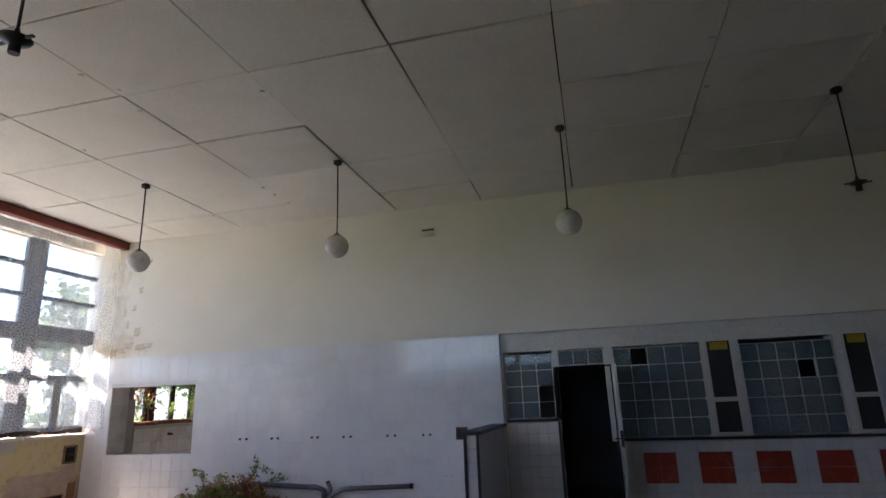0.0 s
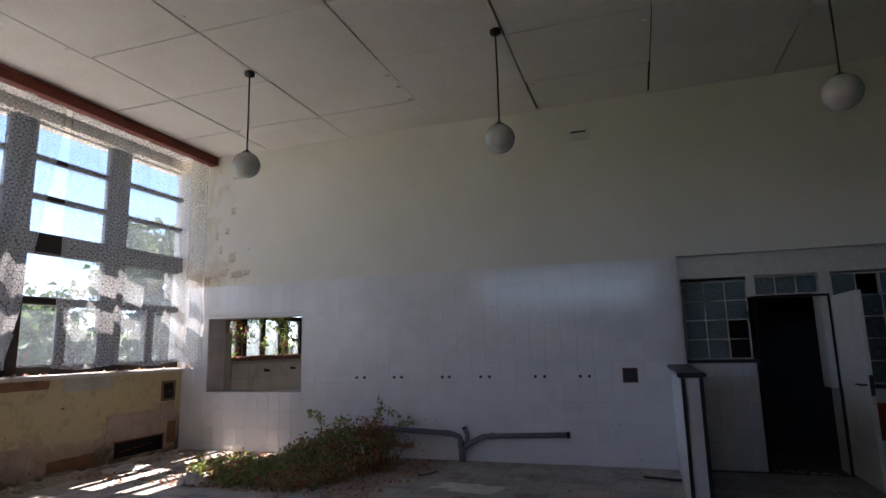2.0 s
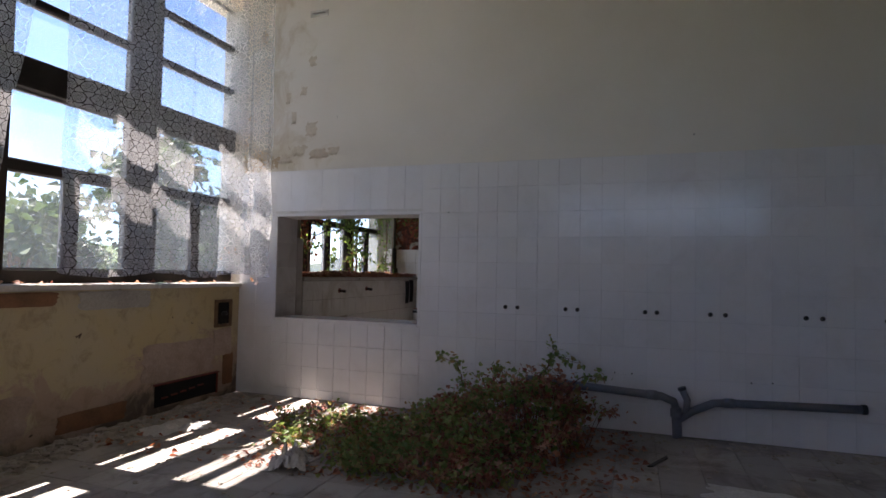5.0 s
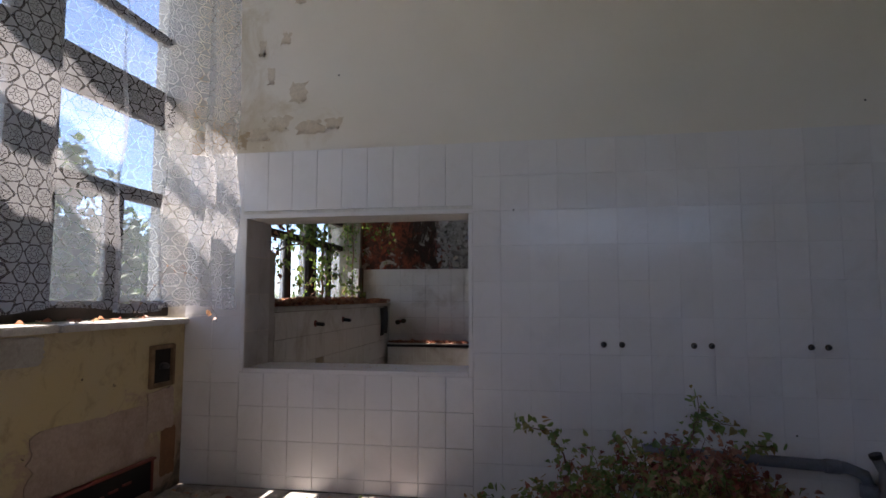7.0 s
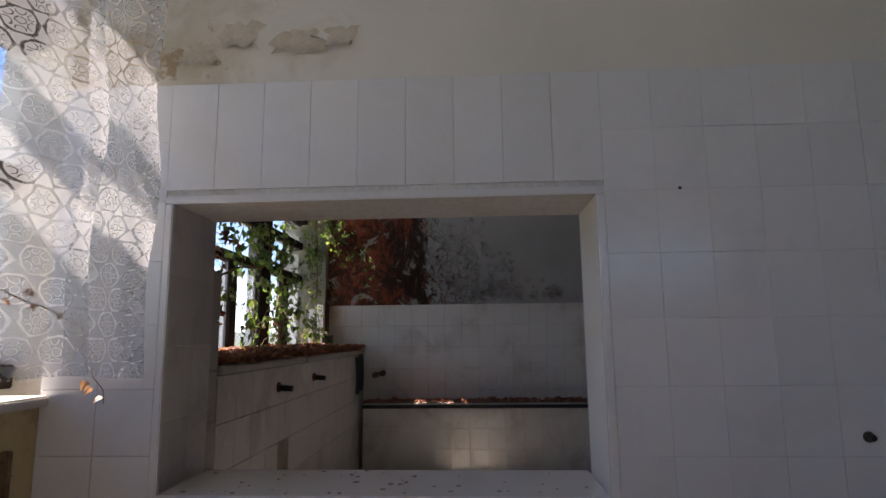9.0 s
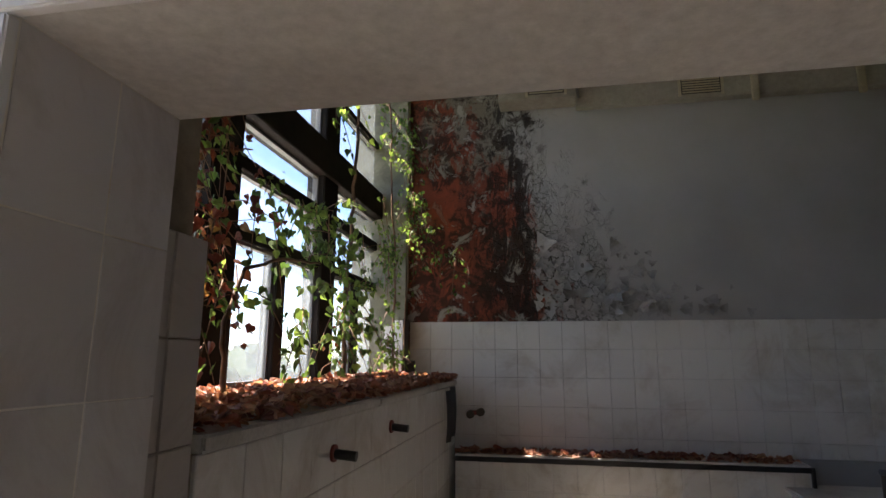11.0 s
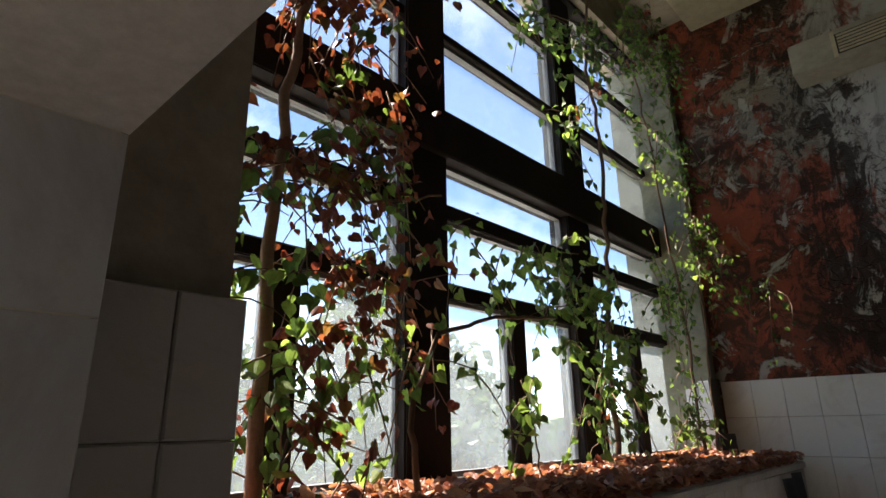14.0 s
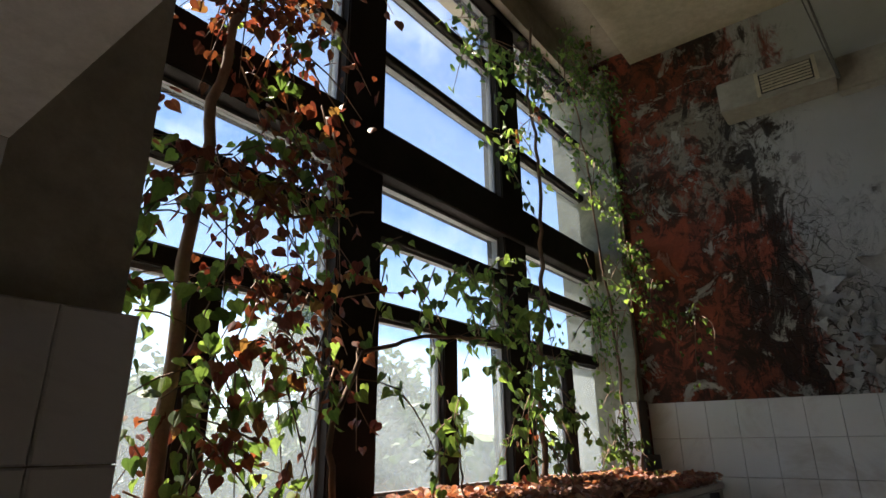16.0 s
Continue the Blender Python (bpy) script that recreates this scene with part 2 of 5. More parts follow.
def kitchen_plaster():
    """Grey-white paint that flakes; red-brown and black damp runs down beside the window."""
    m, nt, b = material("kitchen_plaster")
    p = place(nt)
    sep = nt.nodes.new("ShaderNodeSeparateXYZ")
    nt.links.new(p, sep.inputs[0])
    stretch = nt.nodes.new("ShaderNodeVectorMath")
    stretch.operation = 'MULTIPLY'
    stretch.inputs[1].default_value = (1.0, 1.0, 0.42)
    nt.links.new(p, stretch.inputs[0])
    sv = stretch.outputs[0]
    x = calc(nt, 'ADD', sep.outputs[0], 8.9)                     # metres from the corner
    z = calc(nt, 'SUBTRACT', sep.outputs[2], 1.85)               # metres above the tiles
    wide = calc(nt, 'ADD', x, calc(nt, 'MULTIPLY', calc(nt, 'SUBTRACT', noise_of(nt, sv, 1.6, 6, 0.6), 0.5), 1.3))
    xs = calc(nt, 'ADD', wide, calc(nt, 'MULTIPLY', z, 0.08))
    fine = noise_of(nt, p, 9.0, 12, 0.75, 0.6)
    mid = noise_of(nt, sv, 4.0, 12, 0.75, 0.9)
    # red low down and again under the ceiling, paler between
    belt = calc(nt, 'SUBTRACT', calc(nt, 'MULTIPLY', ramp(nt, calc(nt, 'MULTIPLY', calc(nt, 'ADD', z, calc(nt, 'MULTIPLY', calc(nt, 'SUBTRACT', noise_of(nt, p, 1.9, 8, 0.7), 0.5), 3.2)), 0.333), ((0.0, 0.7), (0.30, 0.75), (0.50, 0.1), (0.62, 0.1), (0.80, 0.8))), 1.0), 0.45)
    damp = calc(nt, 'ADD', calc(nt, 'MULTIPLY', calc(nt, 'SUBTRACT', 1.45, xs), 0.55), calc(nt, 'MULTIPLY', calc(nt, 'SUBTRACT', mid, 0.5), 1.6))
    red = ramp(nt, calc(nt, 'ADD', calc(nt, 'ADD', belt, calc(nt, 'MULTIPLY', calc(nt, 'SUBTRACT', 0.95, xs), 0.95)), calc(nt, 'MULTIPLY', calc(nt, 'SUBTRACT', noise_of(nt, sv, 5.0, 12, 0.78, 0.8), 0.5), 2.6)), ((0.0, 0.0), (0.25, 1.0)))
    col = mix(nt, ramp(nt, noise_of(nt, p, 0.8, 5, 0.6), ((0.4, 0.0), (0.65, 1.0))), (0.48, 0.475, 0.465), (0.41, 0.40, 0.38))
    cells = nt.nodes.new("ShaderNodeTexVoronoi")
    cells.feature = 'DISTANCE_TO_EDGE'
    cells.inputs["Scale"].default_value = 13.0
    warp = nt.nodes.new("ShaderNodeVectorMath")
    warp.operation = 'ADD'
    wn3 = node(nt, "TexNoise", Scale=7.0, Detail=6.0)
    nt.links.new(p, wn3.inputs["Vector"])
    sc = nt.nodes.new("ShaderNodeVectorMath")
    sc.operation = 'SCALE'
    sc.inputs["Scale"].default_value = 0.18
    nt.links.new(wn3.outputs["Color"], sc.inputs[0])
    nt.links.new(p, warp.inputs[0])
    nt.links.new(sc.outputs[0], warp.inputs[1])
    nt.links.new(warp.outputs[0], cells.inputs["Vector"])
    zone = ramp(nt, calc(nt, 'ADD', calc(nt, 'SUBTRACT', 2.1, calc(nt, 'ADD', x, calc(nt, 'MULTIPLY', z, 0.45))), calc(nt, 'MULTIPLY', calc(nt, 'SUBTRACT', mid, 0.5), 3.0)), ((0.0, 0.0), (0.5, 1.0)))
    crack = calc(nt, 'MULTIPLY', ramp(nt, cells.outputs["Distance"], ((0.0, 1.0), (0.07, 0.0))), calc(nt, 'MULTIPLY', zone, ramp(nt, calc(nt, 'SUBTRACT', xs, 0.75), ((0.0, 0.0), (0.4, 1.0)))))
    col = mix(nt, calc(nt, 'MULTIPLY', ramp(nt, damp, ((-0.05, 0.0), (0.35, 1.0))), 0.8), col, (0.20, 0.17, 0.12))
    col = mix(nt, calc(nt, 'MULTIPLY', red, 0.92), col, mix(nt, ramp(nt, mid, ((0.38, 0.0), (0.62, 1.0))), (0.34, 0.070, 0.034), (0.13, 0.036, 0.022)))
    black = ramp(nt, calc(nt, 'SUBTRACT', calc(nt, 'MULTIPLY', calc(nt, 'SUBTRACT', noise_of(nt, sv, 5.5, 12, 0.78, 1.0), 0.405), 3.2), calc(nt, 'ABSOLUTE', calc(nt, 'MULTIPLY', calc(nt, 'SUBTRACT', xs, 1.0), 1.5))), ((0.0, 0.0), (0.16, 1.0)))
    col = mix(nt, calc(nt, 'MULTIPLY', black, 0.9), col, (0.030, 0.022, 0.018))
    spots = ramp(nt, calc(nt, 'ADD', calc(nt, 'MULTIPLY', calc(nt, 'SUBTRACT', noise_of(nt, p, 6.5, 13, 0.8, 0.9), 0.52), 5.0), calc(nt, 'MULTIPLY', calc(nt, 'SUBTRACT', 1.1, xs), 0.3)), ((-0.12, 0.0), (0.25, 1.0)))
    inner = ramp(nt, calc(nt, 'SUBTRACT', 1.75, xs), ((0.0, 0.0), (0.5, 1.0)))
    col = mix(nt, calc(nt, 'MULTIPLY', calc(nt, 'MULTIPLY', spots, inner), 0.85), col, (0.045, 0.028, 0.02))
    pale = ramp(nt, calc(nt, 'MULTIPLY', noise_of(nt, p, 3.6, 12, 0.74, 0.7), ramp(nt, damp, ((0.0, 0.0), (0.3, 1.0)))), ((0.56, 0.0), (0.585, 1.0)))
    col = mix(nt, calc(nt, 'MULTIPLY', pale, 0.85), col, (0.44, 0.42, 0.37))
    orange = ramp(nt, calc(nt, 'MULTIPLY', noise_of(nt, p, 1.7, 8, 0.6), ramp(nt, calc(nt, 'SUBTRACT', 0.75, x), ((0.0, 0.0), (0.3, 1.0)))), ((0.54, 0.0), (0.58, 1.0)))
    col = mix(nt, calc(nt, 'MULTIPLY', orange, 0.7), col, (0.36, 0.09, 0.045))
    col = mix(nt, calc(nt, 'MULTIPLY', crack, 0.8), col, (0.06, 0.05, 0.04))
    nt.links.new(col, b.inputs["Base Color"])
    b.inputs["Roughness"].default_value = 0.85
    b.inputs["Specular IOR Level"].default_value = 0.15
    h = calc(nt, 'SUBTRACT', calc(nt, 'ADD', calc(nt, 'MULTIPLY', calc(nt, 'MULTIPLY', fine, zone), 1.2), pale), calc(nt, 'MULTIPLY', crack, 1.2))
    bump(nt, b, h, 0.8, 0.02)
    return m


HALL = hall_plaster()
PARAPET = parapet_plaster()
KITCHEN = kitchen_plaster()


def glass_material(name, dust):
    m, nt, b = material(name)
    nt.nodes.remove(b)
    out = nt.nodes["Material Output"]
    p = place(nt)
    clear = node(nt, "BsdfTransparent", Color=(0.96, 0.98, 0.98, 1))
    gloss = node(nt, "BsdfGlossy", Roughness=0.03)
    haze = node(nt, "BsdfTranslucent", Color=(0.55, 0.62, 0.66, 1))
    m1 = nt.nodes.new("ShaderNodeMixShader")
    m2 = nt.nodes.new("ShaderNodeMixShader")
    nt.links.new(ramp(nt, noise_of(nt, p, 3.0, 8, 0.65), ((0.3, dust * 0.5), (0.75, dust))), m1.inputs[0])
    nt.links.new(clear.outputs[0], m1.inputs[1])
    nt.links.new(haze.outputs[0], m1.inputs[2])
    m2.inputs[0].default_value = 0.05
    nt.links.new(m1.outputs[0], m2.inputs[1])
    nt.links.new(gloss.outputs[0], m2.inputs[2])
    nt.links.new(m2.outputs[0], out.inputs[0])
    return m


GLASS = glass_material("window_glass", 0.05)
GLASS_DUSTY = glass_material("dusty_window_glass", 0.15)


def glass_block_material():
    m, nt, b = material("glass_block")
    p = place(nt)
    b.inputs["Base Color"].default_value = (0.12, 0.165, 0.18, 1)
    b.inputs["Roughness"].default_value = 0.12
    b.inputs["Coat Weight"].default_value = 0.5
    w = node(nt, "TexVoronoi", Scale=38.0)
    nt.links.new(p, w.inputs["Vector"])
    bump(nt, b, w.outputs["Distance"], 0.9, 0.02)
    return m


BLOCK = glass_block_material()


def globe_material():
    m, nt, b = material("opal_glass")
    p = place(nt)
    g = ramp(nt, noise_of(nt, p, 9, 6, 0.6), ((0.35, (0.62, 0.60, 0.56)), (0.7, (0.48, 0.45, 0.40))))
    nt.links.new(g, b.inputs["Base Color"])
    b.inputs["Roughness"].default_value = 0.22
    b.inputs["Subsurface Weight"].default_value = 0.3
    return m


GLOBE = globe_material()


def leaf_material(name, cols, through_light=0.5):
    m, nt, b = material(name)
    nt.nodes.remove(b)
    out = nt.nodes["Material Output"]
    geo = nt.nodes.new("ShaderNodeNewGeometry")
    col = ramp(nt, geo.outputs["Random Per Island"], [(i / max(1, len(cols) - 1), c) for i, c in enumerate(cols)])
    g = ramp(nt, noise_of(nt, geo.outputs["Position"], 60, 4, 0.6), ((0.3, 0.75), (0.7, 1.15)))
    col = mix(nt, 1.0, col, g, 'MULTIPLY')
    d = node(nt, "BsdfPrincipled", Roughness=0.55)
    t = nt.nodes.new("ShaderNodeBsdfTranslucent")
    s = nt.nodes.new("ShaderNodeMixShader")
    s.inputs[0].default_value = through_light
    nt.links.new(col, d.inputs["Base Color"])
    nt.links.new(mix(nt, 1.0, col, (1.9, 1.8, 1.1), 'MULTIPLY'), t.inputs["Color"])
    nt.links.new(d.outputs[0], s.inputs[1])
    nt.links.new(t.outputs[0], s.inputs[2])
    nt.links.new(s.outputs[0], out.inputs[0])
    return m


LEAF_GREEN = leaf_material("green_leaf", [(0.035, 0.07, 0.02), (0.07, 0.12, 0.035), (0.17, 0.25, 0.07), (0.06, 0.10, 0.03)], 0.5)
LEAF_RED = leaf_material("reddened_leaf", [(0.07, 0.016, 0.014), (0.14, 0.03, 0.022), (0.21, 0.065, 0.032), (0.09, 0.02, 0.02), (0.18, 0.10, 0.035)], 0.38)
LEAF_DRY = leaf_material("dry_leaf", [(0.22, 0.065, 0.045), (0.36, 0.14, 0.09), (0.46, 0.29, 0.22), (0.16, 0.05, 0.04), (0.38, 0.20, 0.14)], 0.25)
LEAF_TREE = leaf_material("tree_leaf", [(0.03, 0.055, 0.022), (0.045, 0.08, 0.03), (0.065, 0.10, 0.04)], 0.25)
LEAF_MOUND = leaf_material("bramble_leaf", [(0.10, 0.16, 0.05), (0.18, 0.26, 0.09), (0.25, 0.30, 0.13), (0.28, 0.17, 0.08)], 0.35)


def lace_material():
    m, nt, b = material("lace_net")
    nt.nodes.remove(b)
    out = nt.nodes["Material Output"]
    uv = nt.nodes.new("ShaderNodeUVMap")
    xyz = nt.nodes.new("ShaderNodeSeparateXYZ")
    nt.links.new(uv.outputs[0], xyz.inputs[0])
    sway = calc(nt, 'MULTIPLY', noise_of(nt, uv.outputs[0], 16, 3, 0.5), 0.03)
    u, v = calc(nt, 'ADD', xyz.outputs[0], sway), calc(nt, 'SUBTRACT', xyz.outputs[1], sway)

    def wave(freq, angle):
        k = 2 * math.pi / freq
        turn = radians(angle)
        return calc(nt, 'COSINE', calc(nt, 'ADD', calc(nt, 'MULTIPLY', u, k * math.cos(turn)), calc(nt, 'MULTIPLY', v, k * math.sin(turn))))

    def lattice(freq, angle):
        return calc(nt, 'ADD', calc(nt, 'ADD', wave(freq, angle), wave(freq, angle + 60)), wave(freq, angle + 120))

    # leafy rosettes in a honeycomb, parted by fine open lines
    big = lattice(0.088, 30)
    small = lattice(0.088 / (2 * math.sqrt(3)), 0)
    rim = ramp(nt, calc(nt, 'ABSOLUTE', calc(nt, 'ADD', big, 0.72)), ((0.16, 1.0), (0.30, 0.0)))
    vein = calc(nt, 'MULTIPLY', ramp(nt, calc(nt, 'ABSOLUTE', calc(nt, 'ADD', small, 0.35)), ((0.25, 1.0), (0.55, 0.0))), ramp(nt, big, ((0.0, 0.0), (0.1, 1.0))))
    thread = calc(nt, 'SUBTRACT', 1.0, calc(nt, 'MAXIMUM', rim, vein), True)
    dense = calc(nt, 'ADD', 0.05, calc(nt, 'MULTIPLY', thread, 0.33))
    clear = nt.nodes.new("ShaderNodeBsdfTransparent")
    d = node(nt, "BsdfDiffuse", Color=(0.62, 0.61, 0.60, 1))
    t = node(nt, "BsdfTranslucent", Color=(0.60, 0.60, 0.60, 1))
    s1 = nt.nodes.new("ShaderNodeMixShader")
    s1.inputs[0].default_value = 0.5
    s2 = nt.nodes.new("ShaderNodeMixShader")
    nt.links.new(d.outputs[0], s1.inputs[1])
    nt.links.new(t.outputs[0], s1.inputs[2])
    nt.links.new(dense, s2.inputs[0])
    nt.links.new(clear.outputs[0], s2.inputs[1])
    nt.links.new(s1.outputs[0], s2.inputs[2])
    nt.links.new(s2.outputs[0], out.inputs[0])
    return m


LACE = lace_material()

# ---- mesh helpers ----
def box(bm, x0, x1, y0, y1, z0, z1, bevel=0.0):
    lo, hi = Vector((min(x0, x1), min(y0, y1), min(z0, z1))), Vector((max(x0, x1), max(y0, y1), max(z0, z1)))
    r = bmesh.ops.create_cube(bm, size=1.0, matrix=Matrix.Translation((lo + hi) / 2) @ Matrix.Diagonal((*(hi - lo), 1)))
    if bevel > 0:
        edges = list({e for v in r["verts"] for e in v.link_edges})
        bmesh.ops.bevel(bm, geom=edges, offset=bevel, segments=2, affect='EDGES', clamp_overlap=True)
    return bm


def boxes(*rows, bevel=0.0):
    bm = bmesh.new()
    for r in rows:
        box(bm, *r, bevel=bevel)
    return bm


def tube(bm, pts, radius, sides=8, end=None):
    """A round tube along points, its radius running from radius to end."""
    pts = [Vector(p) for p in pts]
    end = radius if end is None else end
    rings = []
    for i, p in enumerate(pts):
        way = (pts[min(i + 1, len(pts) - 1)] - pts[max(i - 1, 0)]).normalized()
        side = way.orthogonal().normalized() if i == 0 else (side - way * side.dot(way)).normalized()
        up = way.cross(side)
        r = radius + (end - radius) * i / max(1, len(pts) - 1)
        rings.append([bm.verts.new(p + r * (math.cos(a) * side + math.sin(a) * up)) for a in [2 * math.pi * k / sides for k in range(sides)]])
    for a, b in zip(rings, rings[1:]):
        for k in range(sides):
            f = bm.faces.new((a[k], a[(k + 1) % sides], b[(k + 1) % sides], b[k]))
            f.smooth = True
    bm.faces.new(rings[0][::-1])
    bm.faces.new(rings[-1])
    return bm


def lathe(bm, centre, profile, sides=24):
    """A turned shape about an upright axis; profile rows are radius, height."""
    rings = []
    for r, h in profile:
        rings.append([bm.verts.new((centre[0] + r * math.cos(2 * math.pi * k / sides), centre[1] + r * math.sin(2 * math.pi * k / sides), centre[2] + h)) for k in range(sides)])
    for a, b in zip(rings, rings[1:]):
        for k in range(sides):
            bm.faces.new((a[k], a[(k + 1) % sides], b[(k + 1) % sides], b[k])).smooth = True
    bm.faces.new(rings[0][::-1])
    bm.faces.new(rings[-1])
    return bm


def mesh_of(name, bm, mat):
    me = bpy.data.meshes.new(name)
    bmesh.ops.recalc_face_normals(bm, faces=bm.faces[:])
    bm.to_mesh(me)
    bm.free()
    me.materials.append(mat)
    return me


def part(name, bm, mat, parent, label=""):
    ob = new(name, mesh_of(name, bm, mat))
    ob.parent = parent
    return tagged(ob, label)


def thing(name, bm, mat, label, category, group="", kind=""):
    return tagged(new(name, mesh_of(name, bm, mat)), label, category, group, kind)


def empty(name, at, label, category, group=""):
    ob = new(name)
    ob.location = at
    bpy.context.view_layer.update()
    return tagged(ob, label, category, group)


def under(parent, at):
    """Puts a part built in world places under an Empty that stands at a place."""
    for c in parent.children_recursive:
        if c.parent == parent:
            c.matrix_parent_inverse = Matrix.Translation(at).inverted()


def soup(name, verts, faces, mat, smooth=False):
    me = bpy.data.meshes.new(name)
    me.from_pydata(verts, [], faces)
    me.materials.append(mat)
    if smooth:
        for p in me.polygons:
            p.use_smooth = True
    return me


# ---- the large structure ----
def structure(name, bm, mat, label, category):
    return thing(name, bm, mat, label, category, kind="structure")


T = 0.012     # proud of the wall by the tiles
floor = structure("floor", boxes((-9.6, XR, YR - 0.3, YA + 0.2, -0.25, -0.012)), FLOOR_GROUT, "dusty grey tiled floor strewn with rubble", "floor")
floor_kitchen = structure("floor_kitchen", boxes((-9.6, XR, YA + 0.2, Y2 + 0.3, -0.25, -0.01)), FLOOR_GROUT, "dark dirty kitchen floor", "floor")
# partition with the hatch, up to the recessed glass-block part
wall_north = structure("wall_north", boxes(
    (XW, HX0, YA + T, YB - T, 0, 4.9), (HX1, -1.36, YA + T, YB - T, 0, 4.9), (HX0, HX1, YA + T, YB - T, HZ1 + T, 4.9),
    (HX0, HX1, YA + T, YB - T, 0, HZ0 - T), (-1.36, XR, YA + T, YB - T, 2.52, 4.9)), HALL, "yellowed white plaster wall with damp stains", "wall")
structure("wall_north_block_part", boxes(
    (-1.36, -1.33, YA + 0.09, YB, 0, 2.52), (-1.33, XR, YA + 0.09, YB, 2.24, 2.52), (-1.33, -0.55, YA + 0.09, YB, 0, 1.22),
    (0.22, XR, YA + 0.09, YB, 0, 0.93), (-0.60, -0.52, YA + 0.09, YB, 2.0, 2.24), (0.15, 0.27, YA + 0.09, YB, 0.93, 2.24),
    (1.46, 1.5, YA + 0.09, YB, 0.93, 2.24), (1.9, 1.96, YA + 0.09, YB, 0.93, 2.24), (3.12, 3.2, YA + 0.09, YB, 0.93, 2.24), (3.58, XR, YA + 0.09, YB, 0.93, 2.24)),
    WHITE_PAINT, "white painted wall framing glass blocks", "wall")
structure("wall_end_plate", boxes((XG - 0.1, XW, 8.93, YB, 0, CH)), LIMEWASH, "narrow plaster wall end at the window", "wall")
structure("wall_east", boxes((XR, XR + 0.3, YR - 0.3, Y2 + 0.3, 0, 5)), HALL, "yellowed white plaster wall", "wall")
SX0, SX1, SZ0, SZ1 = -6.8, -1.3, 2.75, 3.8       # high window band behind the start
structure("wall_south", boxes((-9.6, XR, YR - 0.3, YR, 0, SZ0), (-9.6, XR, YR - 0.3, YR, SZ1, 4.9), (-9.6, SX0, YR - 0.3, YR, SZ0, SZ1), (SX1, XR, YR - 0.3, YR, SZ0, SZ1),
    *[(SX0 + 1.375 * i - 0.06, SX0 + 1.375 * i + 0.06, YR - 0.3, YR, SZ0, SZ1) for i in range(1, 4)]), HALL, "plaster wall with a high band of windows", "wall")
structure("wall_west_parapet", boxes((XG - 0.2, XW, YR, YA + T, 0, 1.2)), PARAPET, "pale yellow parapet with peeling broken plaster", "wall")
# Out of view; added to shut off rear window light and dim the hall.
structure("wall_west_light_block", boxes((XG - 0.2, XG + 0.12, YR, 0.28, 1.2, 4.58)), HALL, "unseen plaster wall added to block light beyond the windows", "wall")
structure("wall_west_head", boxes((XG - 0.2, XG + 0.16, YR, YB, 4.58, 5.0)), HALL, "plaster band above the windows", "wall")
structure("wall_kitchen_north", boxes((-9.5, XR, Y2 + T, Y2 + 0.3, 0, 5.0)), KITCHEN, "flaking grey paint with red and black damp", "wall")
structure("wall_kitchen_west_parapet", boxes((XG - 0.2, -8.47 - T, YB, Y2 + T, 0, 1.27)), CONCRETE, "tiled parapet below the kitchen window", "wall")
structure("wall_kitchen_pier", boxes((XG - 0.1, -8.49, YB, 9.355, 1.27, CH2)), CONCRETE, "bare damp plaster pier beside the window", "wall")
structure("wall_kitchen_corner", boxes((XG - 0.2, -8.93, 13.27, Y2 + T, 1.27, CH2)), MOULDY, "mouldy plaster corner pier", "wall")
structure("wall_kitchen_head", boxes((XG - 0.2, XG + 0.16, YB, Y2 + T, 4.62, 5.0)), CONCRETE, "damp concrete band above the window", "wall")
# Closed box behind the doorway; its dark colour stands in for shade.
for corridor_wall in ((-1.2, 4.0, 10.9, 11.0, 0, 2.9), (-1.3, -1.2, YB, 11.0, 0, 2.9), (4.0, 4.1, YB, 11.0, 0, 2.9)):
    structure("wall_corridor", boxes(corridor_wall), SHADE_WALL, "wall behind the doorway coloured dark as shade", "wall")
structure("ceiling_corridor", boxes((-1.3, 4.1, YB, 11.0, 2.9, 3.0)), SHADE_WALL, "corridor ceiling coloured dark as shade", "ceiling")


def hall_ceiling():
    """Boards of 1.47 by 1.17 m with open joints, in one mesh."""
    bm = bmesh.new()
    rnd = random.Random(4)
    xs = [-7.33 - 1.46, *[-7.33 + 1.455 * i for i in range(16)]]
    ys = [YR - 1.0 + 0.0 + 1.175 * i for i in range(0, 12)]
    shift = 7.82 - ys[10]
    ys = [y + shift for y in ys] + [YA + T]
    for x0, x1 in zip(xs, xs[1:]):
        for y0, y1 in zip(ys, ys[1:]):
            g = rnd.choice((0.002, 0.006, 0.009, 0.013))
            h = rnd.choice((0.001, 0.002, 0.004, 0.011))
            dz = rnd.uniform(-0.010, 0.010)
            box(bm, x0 + g, x1 - g, y0 + h, y1 - h, CH + dz, CH + 0.03, 0.003)
    box(bm, -9.0, -8.79, YR, YA + T, CH, CH + 0.03)
    for x in xs[1:-1]:
        for k in range(26):
            y = YR + 0.5 + 0.45 * k + rnd.uniform(-0.1, 0.1)
            if rnd.random() < 0.45 and y < YA - 0.2:
                s = rnd.choice((-0.06, 0.06))
                lathe(bm, (x + s, y, CH - 0.012), ((0.018, 0), (0.026, 0.008), (0.026, 0.02)), 10)
    return bm


